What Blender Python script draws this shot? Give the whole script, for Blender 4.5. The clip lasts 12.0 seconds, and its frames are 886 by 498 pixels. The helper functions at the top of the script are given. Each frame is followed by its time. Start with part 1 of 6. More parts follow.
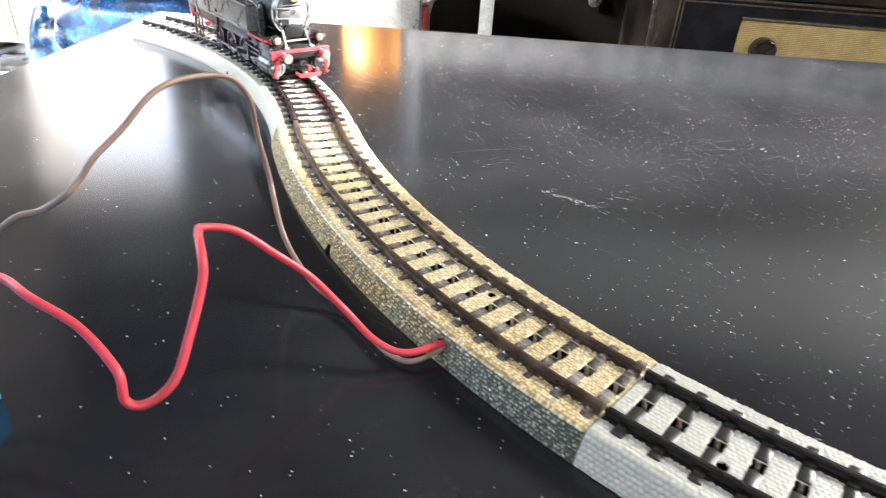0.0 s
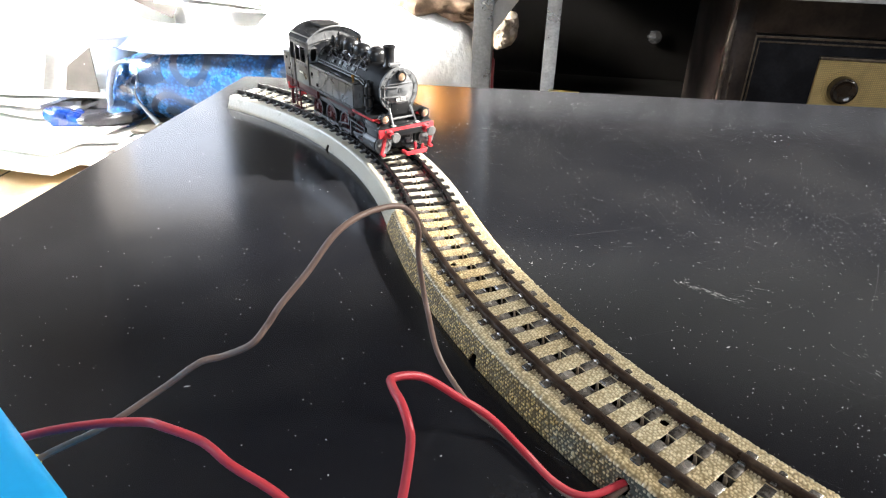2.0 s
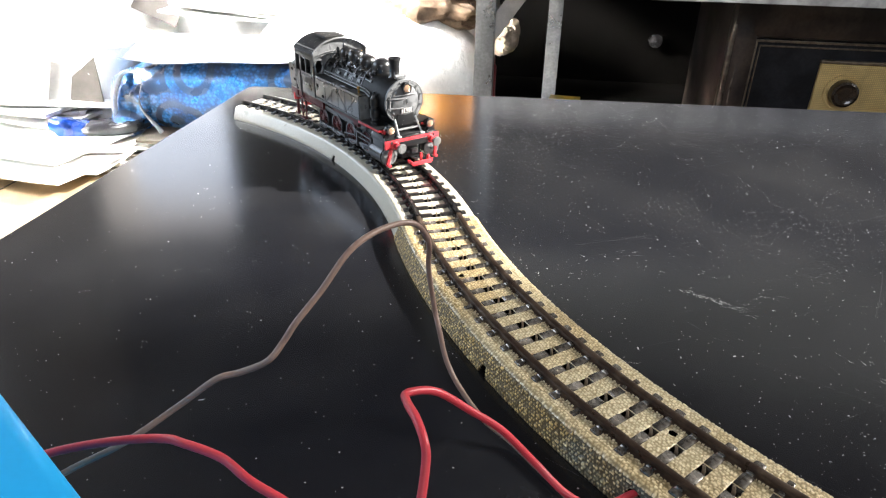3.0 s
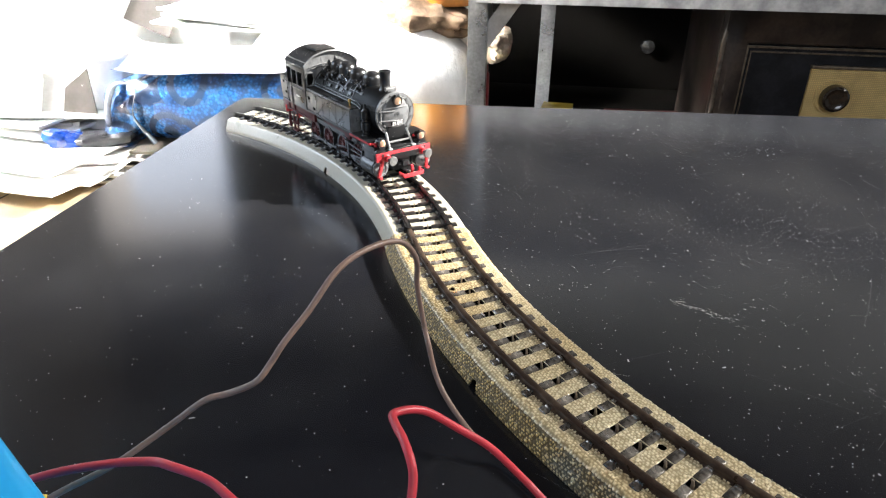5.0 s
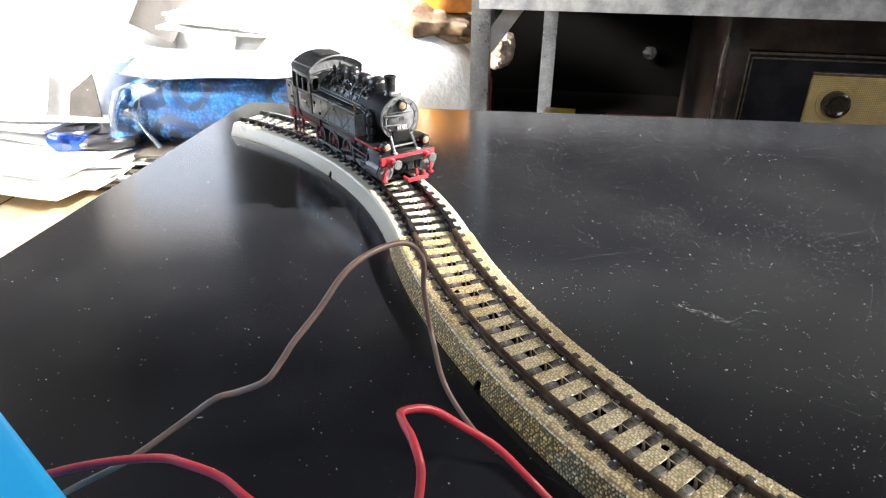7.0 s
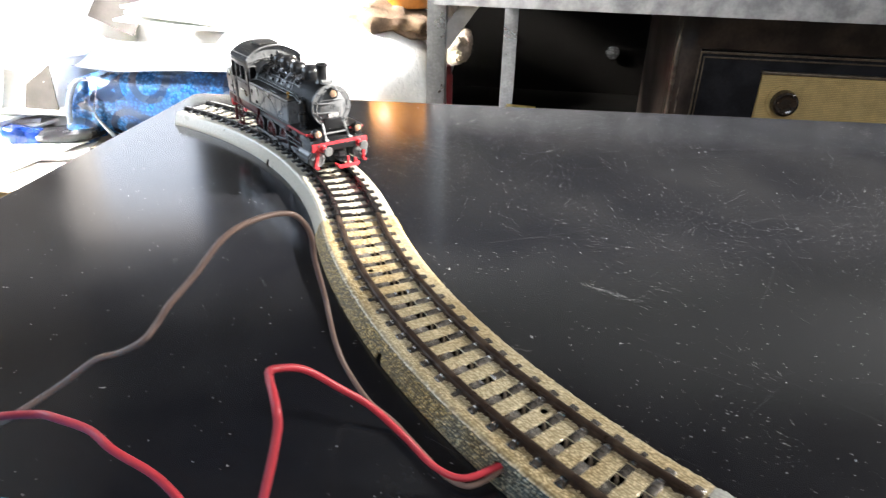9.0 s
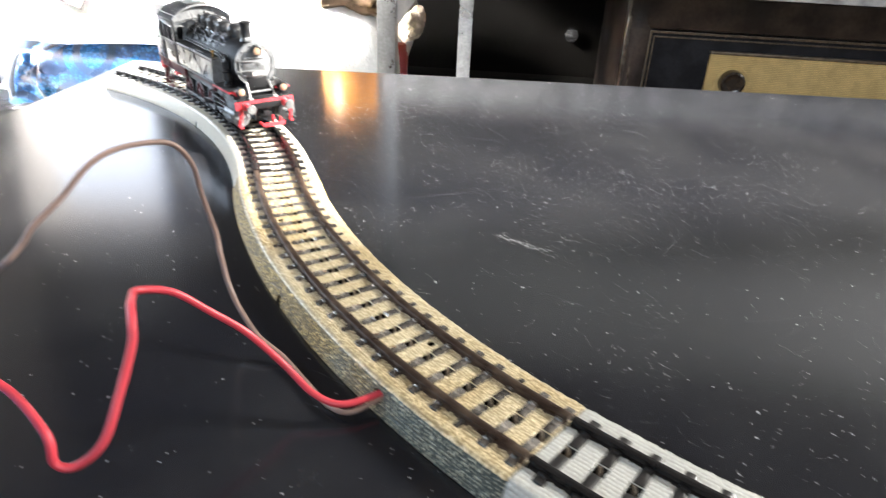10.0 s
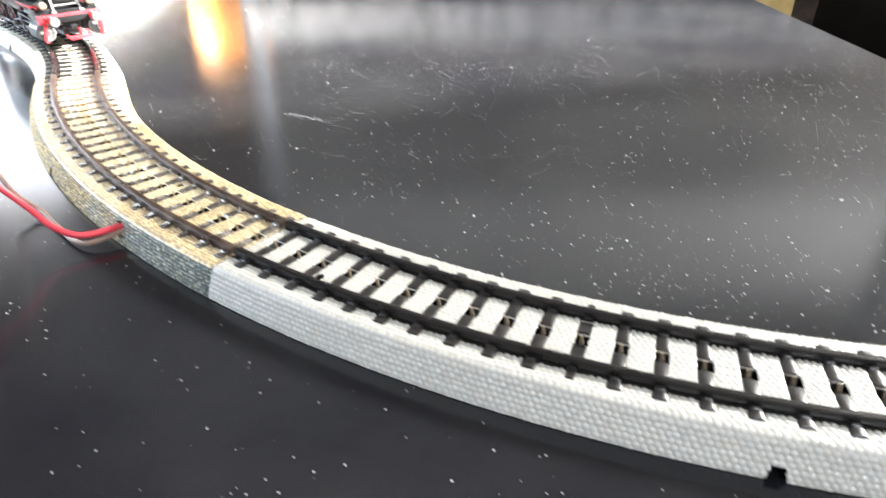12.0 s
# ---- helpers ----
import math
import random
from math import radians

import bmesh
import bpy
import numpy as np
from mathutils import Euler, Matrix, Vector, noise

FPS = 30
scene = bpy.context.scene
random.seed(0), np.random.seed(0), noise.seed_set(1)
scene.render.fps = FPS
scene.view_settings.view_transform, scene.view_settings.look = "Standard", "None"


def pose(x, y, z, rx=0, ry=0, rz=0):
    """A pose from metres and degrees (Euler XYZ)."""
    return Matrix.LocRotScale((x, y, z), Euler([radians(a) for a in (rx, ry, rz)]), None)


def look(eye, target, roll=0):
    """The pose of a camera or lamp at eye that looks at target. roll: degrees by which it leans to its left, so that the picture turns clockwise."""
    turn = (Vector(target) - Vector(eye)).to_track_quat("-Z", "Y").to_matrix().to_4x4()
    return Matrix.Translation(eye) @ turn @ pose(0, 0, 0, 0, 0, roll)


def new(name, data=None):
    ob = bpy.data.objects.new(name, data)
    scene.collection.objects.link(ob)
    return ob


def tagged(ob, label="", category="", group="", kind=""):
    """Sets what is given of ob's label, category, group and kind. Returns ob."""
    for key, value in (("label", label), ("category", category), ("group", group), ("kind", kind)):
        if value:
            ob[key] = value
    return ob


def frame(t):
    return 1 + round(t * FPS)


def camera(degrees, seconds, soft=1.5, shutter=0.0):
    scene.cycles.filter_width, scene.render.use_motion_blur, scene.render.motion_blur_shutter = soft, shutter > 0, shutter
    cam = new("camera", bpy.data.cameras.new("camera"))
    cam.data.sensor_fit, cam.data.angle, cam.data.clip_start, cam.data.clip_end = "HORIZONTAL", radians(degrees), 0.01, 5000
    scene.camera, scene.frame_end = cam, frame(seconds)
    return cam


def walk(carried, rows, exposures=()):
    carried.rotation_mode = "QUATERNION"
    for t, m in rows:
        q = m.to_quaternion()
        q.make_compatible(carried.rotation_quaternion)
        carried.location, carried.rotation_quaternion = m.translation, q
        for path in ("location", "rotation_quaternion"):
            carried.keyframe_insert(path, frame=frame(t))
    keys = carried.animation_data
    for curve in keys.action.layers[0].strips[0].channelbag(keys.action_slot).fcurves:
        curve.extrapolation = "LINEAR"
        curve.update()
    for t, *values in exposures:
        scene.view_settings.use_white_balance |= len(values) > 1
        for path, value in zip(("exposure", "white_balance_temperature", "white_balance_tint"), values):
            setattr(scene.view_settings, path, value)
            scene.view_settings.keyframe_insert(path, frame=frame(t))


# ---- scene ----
cam = camera(67.88, 12.0, soft=1.2, shutter=0.5)
PATH = [
    # seconds, eye, target, roll
    (0, (0.04997, -0.26530, 0.11369), (0.03103, -0.00851, -0.04026), 3.871),
    (0.5, (0.03610, -0.25536, 0.11722), (0.00802, 0.00029, -0.03723), 2.793),
    (1, (0.01896, -0.24796, 0.12932), (-0.01607, 0.00984, -0.02005), 2.160),
    (1.5, (0.01428, -0.24961, 0.13074), (-0.02329, 0.00981, -0.01518), 1.722),
    (2, (0.01304, -0.25002, 0.13143), (-0.02512, 0.00983, -0.01356), 1.509),
    (2.5, (0.01250, -0.25065, 0.13347), (-0.02577, 0.00941, -0.01112), 1.197),
    (3, (0.01091, -0.25137, 0.13534), (-0.02819, 0.00909, -0.00828), 0.951),
    (3.5, (0.01229, -0.25170, 0.13722), (-0.02639, 0.00988, -0.00447), 0.950),
    (5.5, (0.01309, -0.24989, 0.13870), (-0.02467, 0.01193, -0.00280), 0.465),
    (6, (0.01312, -0.25131, 0.13904), (-0.02502, 0.01106, -0.00135), 0.598),
    (6.5, (0.01201, -0.25263, 0.13929), (-0.02666, 0.01009, -0.00030), 0.637),
    (8.5, (0.01989, -0.25361, 0.13723), (-0.01546, 0.00958, -0.00234), 1.114),
    (9, (0.03938, -0.26012, 0.13616), (0.00969, 0.00404, -0.00291), 1.690),
    (9.5, (0.04979, -0.26285, 0.13122), (0.02733, 0.00149, -0.00885), 2.722),
    (10, (0.06569, -0.26661, 0.12363), (0.04818, -0.00315, -0.01878), 2.857),
    (10.5, (0.09422, -0.27561, 0.11509), (0.09008, -0.01396, -0.03161), 3.211),
    (11, (0.09989, -0.28374, 0.10892), (0.09988, -0.02390, -0.04103), 3.634),
    (11.5, (0.11298, -0.29639, 0.10945), (0.11817, -0.03794, -0.04280), 1.907),
    (12, (0.12907, -0.30321, 0.09971), (0.13946, -0.04679, -0.05567), 0.540),
]
EXPOSURE = [(0.0, 3.05), (0.6, 3.25), (1.0, 3.05), (1.6, 2.35), (2.3, 2.14), (3.5, 2.10), (5.5, 2.02), (8.5, 2.04), (9.5, 2.45), (10.2, 3.0), (10.6, 3.3), (11.2, 3.45), (12.0, 3.5)]
walk(cam, [(t, look(e, g, r)) for t, e, g, r in PATH], EXPOSURE)

# ---- light ----
world = bpy.data.worlds.new("world")
scene.world = world
world.use_nodes = True
wn = world.node_tree.nodes
sky = wn.new("ShaderNodeTexSky")
sky.sky_type, sky.sun_disc = "NISHITA", False
sky.sun_elevation, sky.sun_rotation = radians(30), radians(75.5)
world.node_tree.links.new(sky.outputs[0], wn["Background"].inputs[0])
wn["Background"].inputs[1].default_value = 0.15


def lamp(name, kind, energy, color, m, **more):
    data = bpy.data.lights.new(name, kind)
    data.energy, data.color = energy, color
    for key, value in more.items():
        setattr(data, key, value)
    ob = new(name, data)
    ob.matrix_world = m
    return ob


# low sun through the window of the right wall, on the heap, the engine and the far end of the track
SUN_FROM = Vector((0.97, 0.25, 0.577)).normalized()
lamp("sun", "SUN", 4.8, (1.0, 0.95, 0.88), look(SUN_FROM * 3, (0, 0, 0)), angle=radians(1.2))
# sky light that enters by the windows (left wall, behind the heap, right wall), and two added fill lamps
lamp("window_light_left", "AREA", 2.1, (0.93, 0.965, 1.0), look((-1.38, 0.26, 0.60), (0, 0.26, 0.50)), shape="RECTANGLE", size=1.2, size_y=0.75)
# added narrow fill that brightens the heap, not a pane of its own
lamp("window_light_heap", "AREA", 3.2, (1.0, 0.97, 0.93), look((-1.37, 0.06, 0.80), (-0.32, 0.58, 0.0)), shape="RECTANGLE", size=0.34, size_y=0.4, spread=radians(32))
lamp("window_light_back", "AREA", 0.30, (1.0, 0.92, 0.85), look((-1.10, 1.47, 0.60), (-0.70, 0, 0.10)), shape="RECTANGLE", size=0.38, size_y=0.40)
lamp("window_light_east", "AREA", 12.0, (1.0, 0.985, 0.94), look((2.38, 0.95, 1.43), (0.1, 0.05, 0.0)), shape="RECTANGLE", size=0.70, size_y=0.54, spread=radians(118))
# added fill from behind the camera, no window is known there
lamp("window_light_south", "AREA", 4.0, (0.99, 0.985, 0.97), look((0.45, -2.17, 1.15), (0.1, 0, 0.0)), shape="RECTANGLE", size=1.2, size_y=0.95)

# ---- materials ----
MM = 0.001


def mat(name, color, rough=0.5, metal=0.0, var=0.15, scale=60.0, fine=600.0, bump=0.1, depth=0.0003, coat=0.0, spec=0.5, other=None, amount=0.5, rvar=0.1, island=0.0, trans=0.0):
    """A surface with two scales of colour variation, varied gloss and fine relief. scale and fine are features per metre."""
    m = bpy.data.materials.new(name)
    m.use_nodes = True
    n, l = m.node_tree.nodes, m.node_tree.links
    b = n["Principled BSDF"]
    tc = n.new("ShaderNodeTexCoord")
    big, small = n.new("ShaderNodeTexNoise"), n.new("ShaderNodeTexNoise")
    big.inputs["Scale"].default_value, big.inputs["Detail"].default_value = scale, 4
    small.inputs["Scale"].default_value, small.inputs["Detail"].default_value = fine, 3
    for x in (big, small):
        l.new(tc.outputs["Object"], x.inputs["Vector"])
    mix = n.new("ShaderNodeMix")
    mix.data_type = "RGBA"
    ramp = n.new("ShaderNodeMapRange")
    ramp.inputs["From Min"].default_value, ramp.inputs["From Max"].default_value = 0.62 - amount * 0.4, 0.72 - amount * 0.2
    l.new(big.outputs[0], ramp.inputs[0])
    l.new(ramp.outputs[0], mix.inputs[0])
    second = other or tuple(max(0.0, c * (1 - 1.5 * var)) for c in color)
    mix.inputs[6].default_value = (*color, 1)
    mix.inputs[7].default_value = (*second, 1)
    hsv = n.new("ShaderNodeHueSaturation")
    val = n.new("ShaderNodeMapRange")
    val.inputs["To Min"].default_value, val.inputs["To Max"].default_value = 1 - var, 1 + var
    l.new(small.outputs[0], val.inputs[0])
    l.new(val.outputs[0], hsv.inputs["Value"])
    l.new(mix.outputs[2], hsv.inputs["Color"])
    out = hsv.outputs[0]
    if island:
        info = n.new("ShaderNodeObjectInfo")
        iv = n.new("ShaderNodeMapRange")
        iv.inputs["To Min"].default_value, iv.inputs["To Max"].default_value = 1 - island, 1 + island
        l.new(info.outputs["Random"], iv.inputs[0])
        h2 = n.new("ShaderNodeHueSaturation")
        l.new(out, h2.inputs["Color"])
        l.new(iv.outputs[0], h2.inputs["Value"])
        out = h2.outputs[0]
    l.new(out, b.inputs["Base Color"])
    rr = n.new("ShaderNodeMapRange")
    rr.inputs["To Min"].default_value, rr.inputs["To Max"].default_value = max(0.02, rough - rvar), min(1, rough + rvar)
    l.new(big.outputs[0], rr.inputs[0])
    l.new(rr.outputs[0], b.inputs["Roughness"])
    b.inputs["Metallic"].default_value = metal
    b.inputs["Specular IOR Level"].default_value = spec
    b.inputs["Coat Weight"].default_value = coat
    b.inputs["Transmission Weight"].default_value = trans
    if bump:
        bp = n.new("ShaderNodeBump")
        bp.inputs["Strength"].default_value, bp.inputs["Distance"].default_value = bump, depth
        l.new(small.outputs[0], bp.inputs["Height"])
        l.new(bp.outputs[0], b.inputs["Normal"])
    return m


def dusty(m, density=0.35, scale=900.0, size=0.16, color=(0.75, 0.72, 0.66)):
    """Adds pale specks of dust to a material."""
    n, l = m.node_tree.nodes, m.node_tree.links
    b = n["Principled BSDF"]
    tc = n.new("ShaderNodeTexCoord")
    v = n.new("ShaderNodeTexVoronoi")
    v.inputs["Scale"].default_value = scale
    l.new(tc.outputs["Object"], v.inputs["Vector"])
    sep = n.new("ShaderNodeSeparateColor")
    l.new(v.outputs["Color"], sep.inputs[0])
    patch = n.new("ShaderNodeTexNoise")
    patch.inputs["Scale"].default_value = scale * 0.02
    l.new(tc.outputs["Object"], patch.inputs["Vector"])
    lim = n.new("ShaderNodeMath")
    lim.operation = "MULTIPLY"
    lim.inputs[1].default_value = density * 2
    l.new(patch.outputs[0], lim.inputs[0])
    pick = n.new("ShaderNodeMath")
    pick.operation = "LESS_THAN"
    l.new(sep.outputs[0], pick.inputs[0])
    l.new(lim.outputs[0], pick.inputs[1])
    rad = n.new("ShaderNodeMath")
    rad.operation = "MULTIPLY"
    rad.inputs[1].default_value = size
    l.new(sep.outputs[1], rad.inputs[0])
    near = n.new("ShaderNodeMath")
    near.operation = "LESS_THAN"
    l.new(v.outputs["Distance"], near.inputs[0])
    l.new(rad.outputs[0], near.inputs[1])
    both = n.new("ShaderNodeMath")
    both.operation = "MULTIPLY"
    l.new(pick.outputs[0], both.inputs[0])
    l.new(near.outputs[0], both.inputs[1])
    mix = n.new("ShaderNodeMix")
    mix.data_type = "RGBA"
    old = b.inputs["Base Color"].links[0].from_socket
    l.new(both.outputs[0], mix.inputs[0])
    l.new(old, mix.inputs[6])
    mix.inputs[7].default_value = (*color, 1)
    l.new(mix.outputs[2], b.inputs["Base Color"])
    return m


M_TABLE = dusty(mat("black_laminate", (0.0075, 0.0080, 0.0105), rough=0.155, var=0.35, scale=14, fine=420, bump=0.05, depth=0.0001, rvar=0.04, spec=0.46, other=(0.014, 0.0145, 0.0165), amount=0.55), density=0.10, scale=700, size=0.20, color=(0.35, 0.34, 0.33))
M_DUST = mat("dust", (0.60, 0.59, 0.575), rough=0.9, var=0.2, bump=0)
M_SCRATCH = mat("scratch", (0.11, 0.11, 0.115), rough=0.6, var=0.4, scale=200, bump=0)
M_GOLD = mat("tan_ballast", (0.52, 0.395, 0.19), spec=0.9, coat=0.3, rough=0.30, metal=0.1, var=0.30, scale=40, fine=1400, bump=0.4, depth=0.0003, other=(0.33, 0.26, 0.15), amount=0.45)
M_PALE = mat("pale_ballast", (0.50, 0.495, 0.455), rough=0.38, var=0.10, scale=70, fine=1400, bump=0.08, depth=0.0002, other=(0.38, 0.375, 0.34), amount=0.35, coat=0.3)
M_PALE_B = mat("cream_ballast", (0.46, 0.435, 0.345), spec=0.9, rough=0.30, var=0.10, scale=70, fine=1400, bump=0.3, depth=0.0002, other=(0.36, 0.34, 0.27), amount=0.35, coat=0.4)
M_RAIL = mat("brown_rail", (0.046, 0.029, 0.021), rough=0.30, metal=0.55, var=0.3, scale=150, fine=1500, bump=0.2, depth=0.0001, other=(0.10, 0.07, 0.05), amount=0.4)
M_RAILK = mat("black_rail", (0.014, 0.013, 0.013), rough=0.25, metal=0.4, var=0.3, scale=150, fine=1500, bump=0.1, depth=0.0001)
M_TIE = mat("worn_sleeper", (0.10, 0.088, 0.078), rough=0.24, metal=0.7, var=0.35, scale=350, fine=2500, bump=0.3, depth=0.0001, other=(0.34, 0.31, 0.275), amount=0.55, island=0.3)
M_TIEK = mat("black_sleeper", (0.022, 0.020, 0.019), rough=0.32, metal=0.2, var=0.3, scale=350, fine=2500, bump=0.2, depth=0.0001, island=0.2)
M_STUD = mat("stud_metal", (0.34, 0.27, 0.20), rough=0.32, metal=0.6, var=0.2, scale=400, bump=0)
M_BLACK = dusty(mat("black_paint", (0.010, 0.0105, 0.012), rough=0.33, var=0.25, scale=140, fine=2500, bump=0.25, depth=0.00008, spec=0.6, coat=0.25), density=0.06, scale=1500, size=0.2)
M_BOILER = mat("boiler_black", (0.006, 0.0062, 0.007), rough=0.50, spec=0.2, var=0.25, scale=140, fine=2500, bump=0.3, depth=0.0001)
M_TANK = mat("tank_black_paint", (0.030, 0.032, 0.034), spec=0.8, coat=0.5, rough=0.30, var=0.25, scale=160, fine=2500, bump=0.15, depth=0.00008)
M_ROOF = dusty(mat("roof_paint", (0.028, 0.027, 0.026), rough=0.5, var=0.3, scale=140, fine=2500, bump=0.3, depth=0.0001), density=0.5, scale=1600, size=0.24)
M_SILVER = mat("silver_grey_paint", (0.22, 0.225, 0.23), rough=0.30, metal=0.35, var=0.2, scale=250, fine=2500, bump=0.2, depth=0.00008, other=(0.15, 0.155, 0.16), amount=0.45)
# darker copy of the red paint: shade under the body put into the colour
M_RED_SHADE = mat("shaded_red_paint", (0.055, 0.005, 0.007), rough=0.45, var=0.3, scale=200, fine=2500, bump=0.15, depth=0.00008, other=(0.07, 0.006, 0.008), amount=0.5)
M_GREY = mat("worn_grey_paint", (0.16, 0.165, 0.17), rough=0.36, var=0.2, scale=250, fine=2500, bump=0.15, depth=0.00008, other=(0.09, 0.092, 0.095), amount=0.5)
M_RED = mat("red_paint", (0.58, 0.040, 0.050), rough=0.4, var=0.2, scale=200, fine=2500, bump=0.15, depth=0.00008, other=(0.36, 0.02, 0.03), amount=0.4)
M_STEEL = mat("bright_steel", (0.52, 0.52, 0.53), rough=0.25, metal=0.95, var=0.2, scale=300, fine=2000, bump=0.1, depth=0.00005)
M_DARKSTEEL = mat("dark_steel", (0.16, 0.16, 0.17), rough=0.3, metal=0.9, var=0.3, scale=300, fine=2000, bump=0.1, depth=0.00005)
M_BRASS = mat("brass", (0.72, 0.42, 0.14), rough=0.28, metal=0.95, var=0.2, scale=300, bump=0)
M_AMBER = mat("pale_amber_lens", (0.60, 0.40, 0.27), rough=0.12, metal=0.55, var=0.1, scale=400, bump=0, coat=0.8)
M_WHITE = mat("white_ink", (0.72, 0.72, 0.70), rough=0.5, var=0.1, scale=400, bump=0)
M_REDWIRE = mat("red_insulation", (0.50, 0.045, 0.060), rough=0.38, var=0.12, scale=60, fine=900, bump=0.1, depth=0.0001, spec=0.3)
M_BROWNWIRE = mat("brown_insulation", (0.23, 0.150, 0.120), rough=0.4, var=0.12, scale=60, fine=900, bump=0.1, depth=0.0001, spec=0.3)
M_BLUE = mat("blue_plastic", (0.01, 0.29, 0.62), rough=0.45, spec=0.2, var=0.05, scale=40, fine=900, bump=0.05, depth=0.0001)
M_YELLOW = mat("yellow_plastic", (0.80, 0.55, 0.06), rough=0.4, var=0.08, bump=0)
M_FOIL = mat("blue_foil", (0.004, 0.045, 0.30), rough=0.25, var=0.2, scale=60, bump=0.3, depth=0.001, coat=0.5)
M_PAPER = mat("white_paper", (0.84, 0.83, 0.80), rough=0.7, var=0.06, scale=12, fine=200, bump=0.15, depth=0.0006)
M_FILM = mat("white_plastic_film", (0.86, 0.86, 0.85), rough=0.3, var=0.05, scale=20, fine=120, bump=0.5, depth=0.003, coat=0.3)
M_CARD = mat("cardboard", (0.44, 0.34, 0.21), rough=0.75, var=0.12, scale=25, fine=400, bump=0.2, depth=0.0004)
M_ORANGE = mat("orange_glaze", (0.86, 0.34, 0.04), rough=0.35, var=0.2, scale=20, fine=200, bump=0.2, depth=0.0005, other=(0.52, 0.20, 0.04))
M_BEAM = mat("dull_zinc", (0.44, 0.445, 0.45), rough=0.55, metal=0.35, var=0.22, scale=40, fine=300, bump=0.2, depth=0.0002, other=(0.24, 0.245, 0.25), amount=0.5)
M_ZINC = mat("zinc_steel", (0.26, 0.27, 0.28), rough=0.30, metal=0.85, var=0.35, scale=45, fine=320, bump=0.15, depth=0.0002, other=(0.34, 0.35, 0.36), amount=0.5)
M_RADIO = mat("radio_lacquer", (0.060, 0.045, 0.036), spec=0.3, rough=0.38, var=0.4, scale=22, fine=240, bump=0.2, depth=0.0003, other=(0.018, 0.014, 0.012), amount=0.55)
M_RADIOF = mat("radio_front", (0.018, 0.018, 0.021), spec=0.12, rough=0.6, var=0.3, scale=30, fine=300, bump=0.2, depth=0.0003)
M_TRIM = mat("worn_gilt_line", (0.17, 0.13, 0.085), rough=0.45, metal=0.4, var=0.3, scale=120, bump=0.1)
M_KNOB = mat("knob_bakelite", (0.030, 0.021, 0.015), rough=0.18, var=0.2, scale=100, bump=0, coat=0.5)
# three wall tones: brightness that grows upwards is put into the colours
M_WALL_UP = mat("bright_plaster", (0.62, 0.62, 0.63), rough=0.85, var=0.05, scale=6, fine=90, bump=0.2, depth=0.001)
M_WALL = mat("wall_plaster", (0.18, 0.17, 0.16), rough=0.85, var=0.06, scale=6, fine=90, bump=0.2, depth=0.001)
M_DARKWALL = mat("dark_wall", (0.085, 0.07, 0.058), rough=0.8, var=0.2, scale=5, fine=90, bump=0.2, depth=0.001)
M_FLOOR = mat("floor_wood", (0.20, 0.13, 0.08), rough=0.5, var=0.2, scale=8, fine=120, bump=0.2, depth=0.0005)
# near-black for black parts; also holds the shade inside the shelf
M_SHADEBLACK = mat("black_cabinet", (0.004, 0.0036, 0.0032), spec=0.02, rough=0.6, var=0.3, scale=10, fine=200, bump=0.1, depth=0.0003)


def cloth_material():
    """Coarse golden weave of the loudspeaker cloth."""
    m = mat("speaker_cloth", (0.80, 0.58, 0.24), rough=0.8, var=0.12, scale=60, fine=500, bump=0)
    n, l = m.node_tree.nodes, m.node_tree.links
    tc = n.new("ShaderNodeTexCoord")
    waves = []
    for axis in ("X", "Z"):
        w = n.new("ShaderNodeTexWave")
        w.bands_direction = axis
        w.inputs["Scale"].default_value, w.inputs["Distortion"].default_value = 150, 0.6
        l.new(tc.outputs["Object"], w.inputs["Vector"])
        waves.append(w)
    mul = n.new("ShaderNodeMath")
    mul.operation = "MULTIPLY"
    l.new(waves[0].outputs["Fac"], mul.inputs[0])
    l.new(waves[1].outputs["Fac"], mul.inputs[1])
    mix = n.new("ShaderNodeMix")
    mix.data_type = "RGBA"
    mix.blend_type = "MULTIPLY"
    mix.inputs[0].default_value = 0.55
    b = n["Principled BSDF"]
    old = b.inputs["Base Color"].links[0].from_socket
    ramp = n.new("ShaderNodeMapRange")
    ramp.inputs["To Min"].default_value, ramp.inputs["To Max"].default_value = 0.35, 1.15
    l.new(mul.outputs[0], ramp.inputs[0])
    l.new(old, mix.inputs[6])
    l.new(ramp.outputs[0], mix.inputs[7])
    l.new(mix.outputs[2], b.inputs["Base Color"])
    bp = n.new("ShaderNodeBump")
    bp.inputs["Strength"].default_value, bp.inputs["Distance"].default_value = 0.6, 0.0008
    l.new(mul.outputs[0], bp.inputs["Height"])
    l.new(bp.outputs[0], b.inputs["Normal"])
    return m


M_CLOTH = cloth_material()


